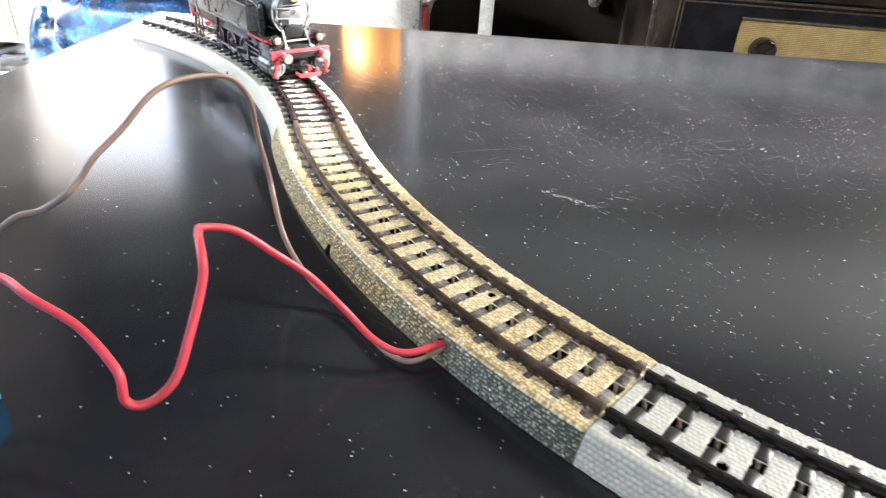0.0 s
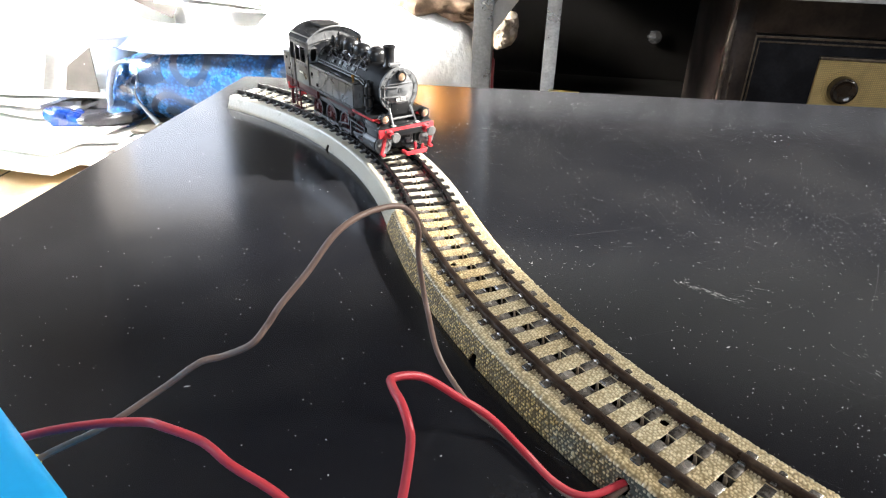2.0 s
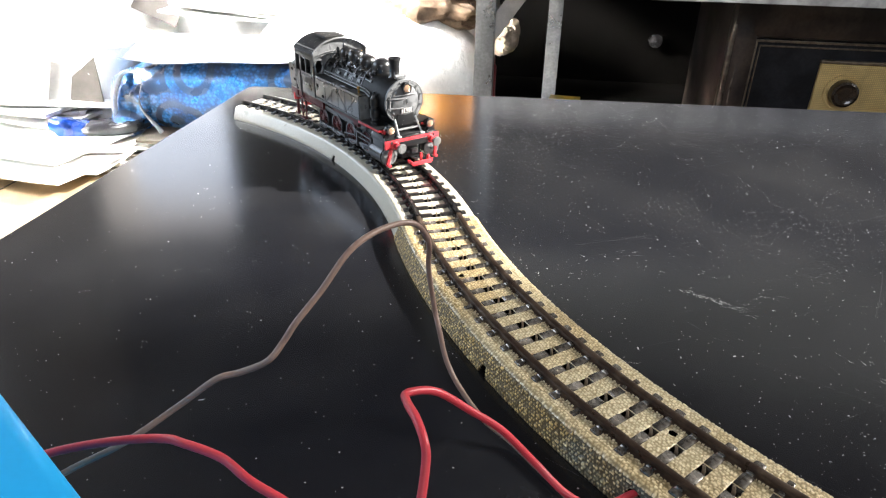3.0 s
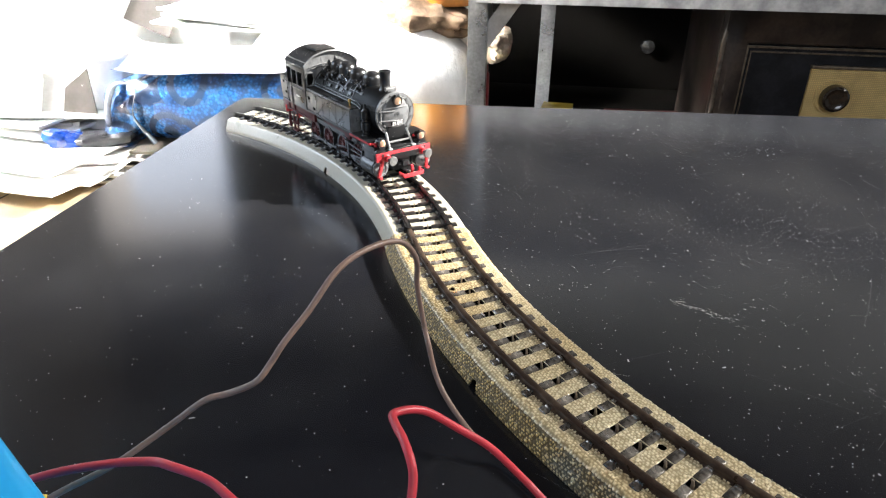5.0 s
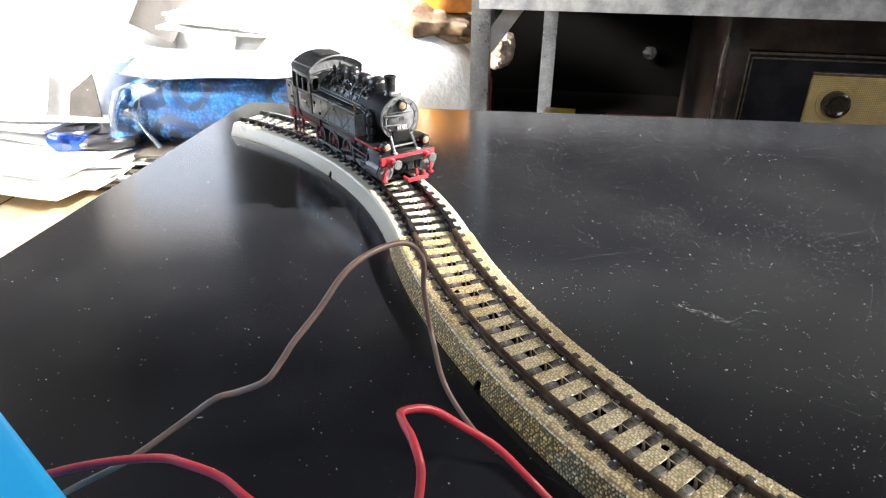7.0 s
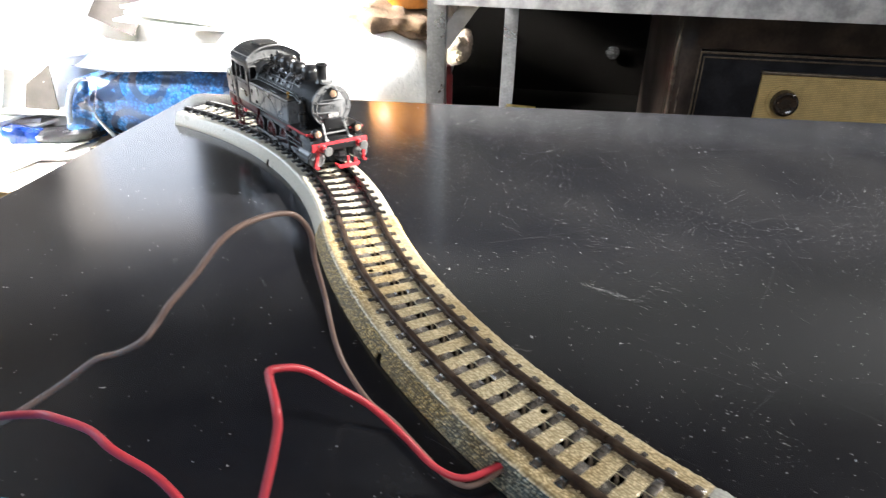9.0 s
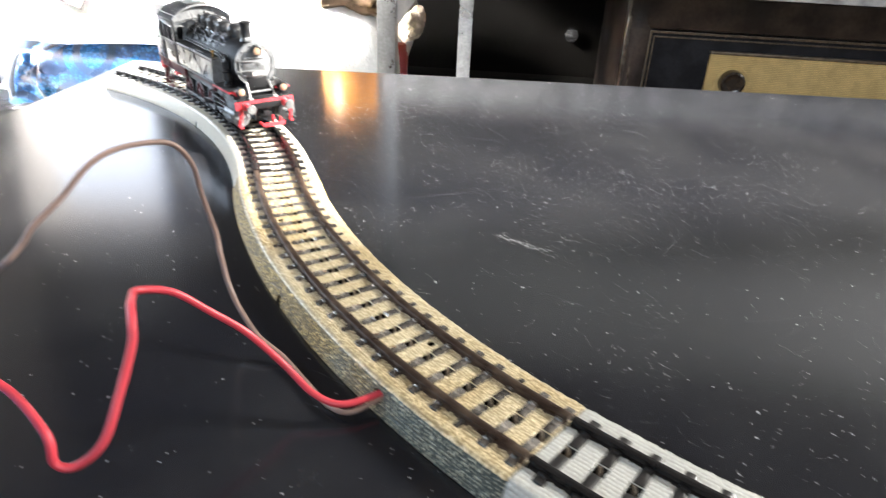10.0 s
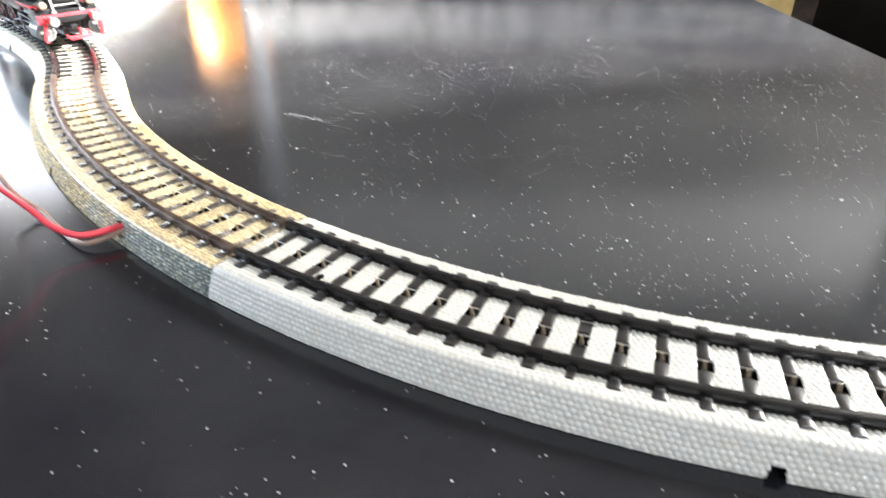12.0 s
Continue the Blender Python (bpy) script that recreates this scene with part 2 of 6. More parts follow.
def relief_worn_shaded(m, low, peak, low2=None, peak2=None, span=(0.55, 1.25), drift=(0.42, 0.60), aged=False):
    """Pale on the raised grain and dark in the hollows, as worn paint and as bump shading put into the colour; the tone
    drifts to a second pair in patches.
    """
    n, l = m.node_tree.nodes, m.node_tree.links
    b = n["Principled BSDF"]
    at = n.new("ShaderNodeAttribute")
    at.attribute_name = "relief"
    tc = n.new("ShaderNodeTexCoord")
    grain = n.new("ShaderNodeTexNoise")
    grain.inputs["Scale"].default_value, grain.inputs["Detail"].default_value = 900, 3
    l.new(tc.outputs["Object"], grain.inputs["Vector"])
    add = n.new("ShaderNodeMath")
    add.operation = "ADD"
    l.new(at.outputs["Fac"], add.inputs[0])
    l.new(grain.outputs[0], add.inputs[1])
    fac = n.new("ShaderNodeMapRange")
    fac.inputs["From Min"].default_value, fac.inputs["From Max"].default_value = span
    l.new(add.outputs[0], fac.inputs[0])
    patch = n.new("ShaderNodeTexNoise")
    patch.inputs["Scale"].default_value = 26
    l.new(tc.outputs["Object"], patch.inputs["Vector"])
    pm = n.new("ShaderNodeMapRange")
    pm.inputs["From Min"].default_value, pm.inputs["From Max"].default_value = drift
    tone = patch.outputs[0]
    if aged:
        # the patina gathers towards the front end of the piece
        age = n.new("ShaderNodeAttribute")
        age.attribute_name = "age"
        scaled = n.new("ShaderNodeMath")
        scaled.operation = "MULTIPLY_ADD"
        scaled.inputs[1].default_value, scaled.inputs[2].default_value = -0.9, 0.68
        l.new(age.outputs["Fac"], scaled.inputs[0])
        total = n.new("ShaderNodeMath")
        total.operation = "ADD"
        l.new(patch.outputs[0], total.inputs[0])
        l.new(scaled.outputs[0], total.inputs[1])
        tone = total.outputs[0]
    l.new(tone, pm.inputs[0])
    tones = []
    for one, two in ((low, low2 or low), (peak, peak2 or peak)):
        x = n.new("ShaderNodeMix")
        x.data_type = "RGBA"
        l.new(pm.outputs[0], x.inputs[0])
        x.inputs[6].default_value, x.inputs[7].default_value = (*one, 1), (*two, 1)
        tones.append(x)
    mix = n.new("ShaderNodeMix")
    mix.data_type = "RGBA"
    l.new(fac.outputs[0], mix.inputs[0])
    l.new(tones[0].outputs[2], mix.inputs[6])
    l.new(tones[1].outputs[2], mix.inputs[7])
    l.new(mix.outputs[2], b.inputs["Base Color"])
    return m


# low and peak tones carry the shading of the bumps besides the wear
relief_worn_shaded(M_GOLD, (0.25, 0.180, 0.080), (0.74, 0.60, 0.36), (0.33, 0.260, 0.140), (0.80, 0.70, 0.48))
relief_worn_shaded(M_PALE, (0.285, 0.28, 0.255), (0.41, 0.405, 0.365), span=(0.3, 1.15))
relief_worn_shaded(M_PALE_B, (0.38, 0.355, 0.28), (0.56, 0.53, 0.43), span=(0.3, 1.1))
M_FLANK = relief_worn_shaded(mat("dark_flank_print", (0.06, 0.06, 0.05), rough=0.42, metal=0.25, var=0.3, scale=35, fine=1400, bump=0.3, depth=0.0002), (0.050, 0.056, 0.048), (0.44, 0.42, 0.31), (0.085, 0.056, 0.018), (0.66, 0.46, 0.17), span=(0.80, 1.30), drift=(0.30, 0.52), aged=True)
# grey of the cards that stand in for shade in the heap
M_CARD_SHADE = mat("shade_grey_card", (0.075, 0.066, 0.058), rough=0.75, var=0.15, scale=40, fine=300, bump=0.2, depth=0.0004)
M_POUCH = mat("black_film", (0.012, 0.012, 0.016), rough=0.3, var=0.3, scale=60, fine=300, bump=0.4, depth=0.0008)
M_CARDK = mat("dark_card", (0.10, 0.085, 0.065), rough=0.7, var=0.3, scale=30, fine=300, bump=0.2, depth=0.0004)
M_PAPERG = mat("grey_paper", (0.58, 0.565, 0.54), rough=0.7, var=0.12, scale=14, fine=200, bump=0.2, depth=0.0006)
M_BROWN = mat("brown_paper", (0.26, 0.175, 0.11), rough=0.7, var=0.3, scale=60, fine=400, bump=0.4, depth=0.001)
M_BROWNP = mat("beige_paper", (0.36, 0.29, 0.22), rough=0.7, var=0.3, scale=60, fine=400, bump=0.4, depth=0.001)
M_CLEAR = mat("clear_film", (0.40, 0.46, 0.55), rough=0.12, var=0.25, scale=50, fine=300, bump=0.5, depth=0.001, coat=0.6, trans=0.5)


def patterned_cloth():
    """Blue weave with dark rings, seen through clear film."""
    m = mat("blue_cloth", (0.028, 0.14, 0.38), rough=0.28, var=0.25, scale=40, fine=500, bump=0.5, depth=0.0012, coat=0.5, other=(0.012, 0.06, 0.20), amount=0.4)
    n, l = m.node_tree.nodes, m.node_tree.links
    b = n["Principled BSDF"]
    tc = n.new("ShaderNodeTexCoord")
    v = n.new("ShaderNodeTexVoronoi")
    v.inputs["Scale"].default_value = 21
    l.new(tc.outputs["Object"], v.inputs["Vector"])
    ring = n.new("ShaderNodeMath")
    ring.operation = "SINE"
    mul = n.new("ShaderNodeMath")
    mul.operation = "MULTIPLY"
    mul.inputs[1].default_value = 17.0
    l.new(v.outputs["Distance"], mul.inputs[0])
    l.new(mul.outputs[0], ring.inputs[0])
    rm = n.new("ShaderNodeMapRange")
    rm.inputs["From Min"].default_value, rm.inputs["From Max"].default_value = -0.1, 0.45
    l.new(ring.outputs[0], rm.inputs[0])
    dots = n.new("ShaderNodeTexVoronoi")
    dots.inputs["Scale"].default_value = 260
    l.new(tc.outputs["Object"], dots.inputs["Vector"])
    dm = n.new("ShaderNodeMapRange")
    dm.inputs["From Min"].default_value, dm.inputs["From Max"].default_value = 0.2, 0.6
    dm.inputs["To Min"].default_value, dm.inputs["To Max"].default_value = 1.25, 0.55
    l.new(dots.outputs["Distance"], dm.inputs[0])
    hv = n.new("ShaderNodeHueSaturation")
    old = b.inputs["Base Color"].links[0].from_socket
    l.new(old, hv.inputs["Color"])
    l.new(dm.outputs[0], hv.inputs["Value"])
    mix = n.new("ShaderNodeMix")
    mix.data_type = "RGBA"
    l.new(rm.outputs[0], mix.inputs[0])
    l.new(hv.outputs[0], mix.inputs[6])
    mix.inputs[7].default_value = (0.016, 0.036, 0.085, 1)
    l.new(mix.outputs[2], b.inputs["Base Color"])
    return m


M_BLUECLOTH = patterned_cloth()
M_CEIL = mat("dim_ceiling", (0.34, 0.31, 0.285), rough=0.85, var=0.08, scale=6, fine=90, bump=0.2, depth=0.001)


# ---- mesh helpers (lengths in the unit that the caller uses, scaled when linked) ----
def part(name, bm, material, parent=None, label="", s=1.0, smooth=True, at=None):
    """Links a bmesh as one mesh object, under a thing or a part."""
    if s != 1.0:
        bmesh.ops.scale(bm, vec=(s, s, s), verts=bm.verts)
    me = bpy.data.meshes.new(name)
    bm.to_mesh(me)
    bm.free()
    me.materials.append(material)
    if smooth:
        me.shade_smooth()
        me.set_sharp_from_angle(angle=radians(38))
    ob = new(name, me)
    if parent is not None:
        ob.parent = parent
    if at is not None:
        ob.matrix_basis = at
    if label:
        ob["label"] = label
    return ob


def thing(name, label, category, m=None, group="", kind=""):
    """An empty at the base of a thing made of parts."""
    ob = new(name)
    ob.empty_display_size = 0.01
    if m is not None:
        ob.matrix_basis = m
    return tagged(ob, label, category, group, kind)


def box(bm, c, size, bevel=0.0, rot=None, taper=None):
    """A box round c, with rounded edges. taper: scale of the top face in x and y."""
    r = bmesh.ops.create_cube(bm, size=1.0)
    vs = r["verts"]
    for v in vs:
        x, y, z = v.co
        if taper and z > 0:
            x, y = x * taper[0], y * taper[1]
        v.co = (x * size[0], y * size[1], z * size[2])
    if bevel:
        es = {e for v in vs for e in v.link_edges}
        r = bmesh.ops.bevel(bm, geom=list(es), offset=bevel, segments=2, affect="EDGES", profile=0.6)
        vs = list({v for f in r["faces"] for v in f.verts} | {v for v in vs if v.is_valid})
    m = Matrix.Translation(c) @ (rot.to_4x4() if rot else Matrix())
    bmesh.ops.transform(bm, matrix=m, verts=vs)
    return vs


def rod(bm, a, b, r, r2=None, seg=16, cap=True):
    """A round bar from a to b."""
    a, b = Vector(a), Vector(b)
    d = b - a
    q = d.to_track_quat("Z", "Y").to_matrix().to_4x4()
    out = bmesh.ops.create_cone(bm, cap_ends=cap, segments=seg, radius1=r, radius2=r if r2 is None else r2, depth=d.length)
    bmesh.ops.transform(bm, matrix=Matrix.Translation((a + b) / 2) @ q, verts=out["verts"])
    return out["verts"]


def lathe(bm, base, axis, profile, seg=24):
    """Turns (height, radius) rows round an axis through base."""
    base, axis = Vector(base), Vector(axis).normalized()
    q = axis.to_track_quat("Z", "Y").to_matrix()
    rings = []
    for h, r in profile:
        if r <= 1e-9:
            rings.append([bm.verts.new(base + q @ Vector((0, 0, h)))])
        else:
            rings.append([bm.verts.new(base + q @ Vector((r * math.cos(2 * math.pi * k / seg), r * math.sin(2 * math.pi * k / seg), h))) for k in range(seg)])
    for a, b in zip(rings[:-1], rings[1:]):
        for k in range(seg):
            k2 = (k + 1) % seg
            if len(a) == 1 and len(b) > 1:
                bm.faces.new((a[0], b[k], b[k2]))
            elif len(b) == 1 and len(a) > 1:
                bm.faces.new((a[k2], a[k], b[0]))
            elif len(a) > 1:
                bm.faces.new((a[k], a[k2], b[k2], b[k]))
    bmesh.ops.recalc_face_normals(bm, faces=bm.faces)


def smooth_path(points, steps=6):
    """Catmull-Rom points through the given ones."""
    p = [Vector(q) for q in points]
    p = [p[0] * 2 - p[1]] + p + [p[-1] * 2 - p[-2]]
    out = []
    for i in range(1, len(p) - 2):
        for k in range(steps):
            t = k / steps
            a, b, c, d = p[i - 1], p[i], p[i + 1], p[i + 2]
            out.append(0.5 * ((2 * b) + (c - a) * t + (2 * a - 5 * b + 4 * c - d) * t * t + (3 * b - a - 3 * c + d) * t ** 3))
    out.append(p[-2])
    return out


def tube(bm, pts, r, seg=10):
    """A round tube along a row of points, with closed ends."""
    pts = [Vector(p) for p in pts]
    rings, up = [], Vector((0, 0, 1))
    side = None
    for i, p in enumerate(pts):
        d = (pts[min(i + 1, len(pts) - 1)] - pts[max(i - 1, 0)]).normalized()
        if side is None:
            side = d.cross(up if abs(d.z) < 0.9 else Vector((1, 0, 0))).normalized()
        side = (side - d * side.dot(d)).normalized()
        u = d.cross(side)
        rad = r(i / (len(pts) - 1)) if callable(r) else r
        rings.append([bm.verts.new(p + rad * (math.cos(2 * math.pi * k / seg) * side + math.sin(2 * math.pi * k / seg) * u)) for k in range(seg)])
    for a, b in zip(rings[:-1], rings[1:]):
        for k in range(seg):
            bm.faces.new((a[k], a[(k + 1) % seg], b[(k + 1) % seg], b[k]))
    bm.faces.new(rings[0][::-1])
    bm.faces.new(rings[-1])


def prism(bm, outline, depth, m=None):
    """Extrudes an outline in x, z by depth along y, centred."""
    a = [bm.verts.new((x, -depth / 2, z)) for x, z in outline]
    b = [bm.verts.new((x, depth / 2, z)) for x, z in outline]
    n = len(a)
    fs = [bm.faces.new(a), bm.faces.new(b[::-1])]
    for k in range(n):
        fs.append(bm.faces.new((a[(k + 1) % n], a[k], b[k], b[(k + 1) % n])))
    bmesh.ops.recalc_face_normals(bm, faces=fs)
    if m is not None:
        bmesh.ops.transform(bm, matrix=m, verts=a + b)
    return a + b


def BM():
    return bmesh.new()

# ---- the room round the table ----
def slab(name, lo, hi, material, kind="structure", label="", category="", bevel=0.0):
    bm = BM()
    lo, hi = Vector(lo), Vector(hi)
    box(bm, (lo + hi) / 2, hi - lo, bevel)
    ob = part(name, bm, material)
    return tagged(ob, label, category, "", kind)


slab("floor", (-1.6, -2.2, -0.80), (2.5, 1.6, -0.75), M_FLOOR, label="brown wooden floor of the room", category="floor")
slab("ceiling", (-1.6, -2.2, 1.75), (2.5, 1.6, 1.80), M_CEIL, label="pale plaster ceiling", category="ceiling")
# walls with a window opening, built of panels round the opening
def window_wall(name, label, panels, material):
    ob = thing(name, label, "wall", kind="structure")
    for lo, hi in panels:
        bm = BM()
        lo, hi = Vector(lo), Vector(hi)
        box(bm, (lo + hi) / 2, hi - lo)
        part("wall_panel", bm, material, ob)


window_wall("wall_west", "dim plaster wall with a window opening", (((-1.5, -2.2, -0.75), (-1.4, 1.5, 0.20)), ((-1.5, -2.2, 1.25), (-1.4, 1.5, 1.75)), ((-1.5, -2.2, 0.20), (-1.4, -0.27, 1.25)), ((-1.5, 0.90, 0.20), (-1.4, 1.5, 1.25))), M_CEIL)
# north wall in bands, its fall of light painted for the table's reflection
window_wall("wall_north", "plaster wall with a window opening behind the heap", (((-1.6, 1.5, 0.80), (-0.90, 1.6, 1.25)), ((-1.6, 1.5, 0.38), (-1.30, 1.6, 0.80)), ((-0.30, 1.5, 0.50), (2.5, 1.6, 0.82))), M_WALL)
window_wall("bright_band_north", "upper band of the plaster wall, brighter light put into its colour", (((-0.30, 1.5, 0.82), (2.5, 1.6, 1.25)),), M_WALL_UP)
window_wall("dark_band_north", "lower and middle parts of the wall, darkened in colour for the reflection", (((-1.6, 1.5, -0.75), (2.5, 1.6, 0.38)), ((-0.90, 1.5, 0.38), (-0.30, 1.6, 1.25)), ((-0.30, 1.5, 0.38), (2.5, 1.6, 0.50))), M_DARKWALL)
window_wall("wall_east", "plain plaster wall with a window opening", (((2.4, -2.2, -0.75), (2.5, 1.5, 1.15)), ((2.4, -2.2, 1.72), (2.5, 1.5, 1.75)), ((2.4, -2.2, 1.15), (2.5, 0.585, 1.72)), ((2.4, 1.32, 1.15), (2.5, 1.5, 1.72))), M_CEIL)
# the south opening is made to suit the added fill lamp
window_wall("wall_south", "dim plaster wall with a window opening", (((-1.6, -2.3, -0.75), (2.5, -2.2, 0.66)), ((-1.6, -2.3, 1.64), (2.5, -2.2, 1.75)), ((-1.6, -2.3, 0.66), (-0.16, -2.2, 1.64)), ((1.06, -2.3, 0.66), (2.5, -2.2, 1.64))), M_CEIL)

# unseen dark band, added for the dark edge in the table's reflection
slab("wall_beam", (-1.6, 1.44, 1.25), (2.5, 1.6, 1.75), M_DARKWALL, label="unseen dark band added along the top of the wall", category="wall")

# ---- table ----
def table_top():
    bm = BM()
    xy = [(-0.2205, -0.50), (-0.2150, 0.228), (0.3990, 0.263), (0.3905, -0.50)]
    pts = []
    for i, p in enumerate(xy):
        a, b, c = Vector(xy[i - 1]), Vector(p), Vector(xy[(i + 1) % 4])
        d1, d2 = (a - b).normalized() * 0.006, (c - b).normalized() * 0.006
        for k in range(5):
            t = k / 4
            pts.append((b + d1) * (1 - t) ** 2 + b * 2 * t * (1 - t) + (b + d2) * t ** 2)
    top = [bm.verts.new((p.x, p.y, 0)) for p in pts]
    low = [bm.verts.new((p.x, p.y, -0.022)) for p in pts]
    n = len(pts)
    f = bm.faces.new(top[::-1])
    bm.faces.new(low)
    for k in range(n):
        bm.faces.new((top[k], top[(k + 1) % n], low[(k + 1) % n], low[k]))
    bmesh.ops.recalc_face_normals(bm, faces=bm.faces)
    es = [e for e in bm.edges if all(abs(v.co.z) < 1e-6 for v in e.verts)]
    bmesh.ops.bevel(bm, geom=es, offset=0.0015, segments=2, affect="EDGES", profile=0.5)
    return bm


TABLE = thing("table", "black laminate table top, dusty and scratched", "table", Matrix.Translation((0.09, -0.12, -0.75)))
up = Matrix.Translation((-0.09, 0.12, 0.75))
part("tabletop", table_top(), M_TABLE, TABLE, smooth=False, at=up)
for x, y in ((-0.19, -0.47), (-0.19, 0.20), (0.365, -0.47), (0.365, 0.23)):
    bm = BM()
    box(bm, (x, y, -0.386), (0.045, 0.045, 0.728), 0.003)
    part("leg", bm, M_SHADEBLACK, TABLE, at=up)


def dust_mesh():
    """Flakes and short fibres lying on the table, denser towards the back and the right."""
    rng = random.Random(3)
    verts, faces = [], []

    def flake(x, y, r, long=1.0):
        a, n = rng.uniform(0, 6.28), 5
        k = len(verts)
        for i in range(n):
            t = 2 * math.pi * i / n
            rr = r * rng.uniform(0.6, 1.2)
            u, v = rr * long * math.cos(t), rr * math.sin(t)
            verts.append((x + u * math.cos(a) - v * math.sin(a), y + u * math.sin(a) + v * math.cos(a), 0.00005))
        verts.append((x, y, 0.00008 + r * 0.5))
        for i in range(n):
            faces.append((k + i, k + (i + 1) % n, k + n))

    def streak(x, y, a, length, w):
        k, n = len(verts), 6
        for i in range(n + 1):
            t = i / n - 0.5
            ww = w * (1 - (2 * t) ** 2) * rng.uniform(0.4, 1.2) + 0.00001
            px, py = x + length * t * math.cos(a), y + length * t * math.sin(a)
            verts.append((px - ww * math.sin(a), py + ww * math.cos(a), 0.00004))
            verts.append((px + ww * math.sin(a), py - ww * math.cos(a), 0.00004))
        for i in range(n):
            if rng.random() < 0.8:
                faces.append((k + 2 * i, k + 2 * i + 1, k + 2 * i + 3, k + 2 * i + 2))

    # everywhere thin, thick on the far right half where nothing has wiped the top
    for i in range(72000):
        x, y = rng.uniform(-0.21, 0.388), rng.uniform(-0.30, 0.245)
        right = math.hypot(x - 0.3042, y - 0.1404) < 0.36
        cloud = noise.noise(Vector((x * 11, y * 11, 2.0))) + 0.5 * noise.noise(Vector((x * 34, y * 34, 5.0)))
        thick = (0.20 + 0.75 * max(0.0, cloud + 0.10)) if right else 0.016 + 0.035 * max(0.0, cloud)
        if rng.random() > thick:
            continue
        r = 0.000050 + 0.00019 * rng.random() ** 3.5 + (0.00020 * rng.random() if rng.random() < 0.05 else 0)
        flake(x, y, r, 1.0 if rng.random() < 0.75 else rng.uniform(1.6, 3.6))
    # rubbed pale streaks beside the track, and a wiped spot further back
    for n, x0, y0, dx, dy, spread in ((60, 0.072, -0.021, 0.022, -0.014, 0.0014), (14, 0.084, -0.012, 0.020, -0.010, 0.007), (10, 0.030, -0.008, 0.040, 0.018, 0.006), (16, -0.024, 0.145, 0.010, -0.006, 0.0022), (20, 0.118, -0.060, 0.016, -0.014, 0.006), (30, 0.100, 0.010, 0.150, -0.060, 0.020)):
        for i in range(n):
            t = rng.random()
            streak(x0 + dx * t + rng.gauss(0, spread), y0 + dy * t + rng.gauss(0, spread), math.atan2(dy, dx) + rng.gauss(0, 0.32), rng.uniform(0.0005, 0.0032), rng.uniform(0.00002, 0.00009))
    # short curled hairs
    for i in range(5):
        x, y, a = rng.uniform(0.03, 0.33), rng.uniform(-0.16, 0.16), rng.uniform(0, 6.28)
        bend = rng.gauss(0, 0.5)
        for j in range(rng.randint(6, 16)):
            streak(x, y, a, 0.0013, 0.000035)
            bend = 0.8 * bend + rng.gauss(0, 0.22)
            a += bend
            x, y = x + 0.0009 * math.cos(a), y + 0.0009 * math.sin(a)
    me = bpy.data.meshes.new("dust")
    me.from_pydata(verts, [], faces)
    me.materials.append(M_DUST)
    return me


tagged(new("dust", dust_mesh()), "pale dust flakes scattered over the black table", "dust", "", "stuff")


def scratch_mesh():
    """Thin curved hairline scratches in the lacquer."""
    rng = random.Random(8)
    bm = BM()
    for i in range(110):
        x, y = rng.uniform(0.01, 0.37), rng.uniform(-0.12, 0.20)
        a, bend, n, step = rng.choice((-0.45, 0.25, 0.6)) + rng.gauss(0, 0.25), rng.gauss(0, 0.006), rng.randint(4, 26), 0.0022
        w = rng.uniform(0.000012, 0.000035)
        prev = None
        for k in range(n):
            nx, ny = -math.sin(a), math.cos(a)
            q = (bm.verts.new((x + nx * w, y + ny * w, 0.00005)), bm.verts.new((x - nx * w, y - ny * w, 0.00005)))
            if prev:
                bm.faces.new((prev[0], prev[1], q[1], q[0]))
            prev = q
            x, y, a = x + step * math.cos(a), y + step * math.sin(a), a + bend
    return bm


tagged(part("scratches", scratch_mesh(), M_SCRATCH), "fine hairline scratches in the black table top", "scratches", "", "stuff")

# ---- model railway track: stamped metal pieces with ballast relief, sleepers, rails and centre studs ----
C1, R1 = Vector((0.3042, 0.1404)), 0.360
A_FAR, A_FRONT = 201.7, 232.7
R2 = 0.2864
J = C1 + R1 * Vector((math.cos(radians(A_FAR)), math.sin(radians(A_FAR))))
C2 = J + R2 * Vector((math.cos(radians(A_FAR)), math.sin(radians(A_FAR))))
RAIL_TOP = 10.2


def arc_near(s, u):
    """Place on the near curve: s metres from the far joint towards the front, u metres to the outside."""
    a = radians(A_FAR) + s / R1
    return C1 + (R1 + u) * Vector((math.cos(a), math.sin(a)))


def arc_far(s, u):
    """Place on the far curve: s metres from the joint to the back, u metres to the same side of the track."""
    a = radians(A_FAR - 180) + s / R2
    return C2 + (R2 - u) * Vector((math.cos(a), math.sin(a)))


# half section of the bed: (distance from the middle, height) in millimetres
SECTION = [(-19.6, 0.0), (-19.2, 1.6), (-16.9, 7.0), (-16.2, 7.6), (-15.4, 7.8), (15.4, 7.8), (16.2, 7.6), (16.9, 7.0), (19.2, 1.6), (19.6, 0.0)]


def section_points(step):
    out = []
    for (u0, z0), (u1, z1) in zip(SECTION[:-1], SECTION[1:]):
        n = max(1, round(math.hypot(u1 - u0, z1 - z0) / step))
        out += [(u0 + (u1 - u0) * k / n, z0 + (z1 - z0) * k / n) for k in range(n)]
    return out + [SECTION[-1]]


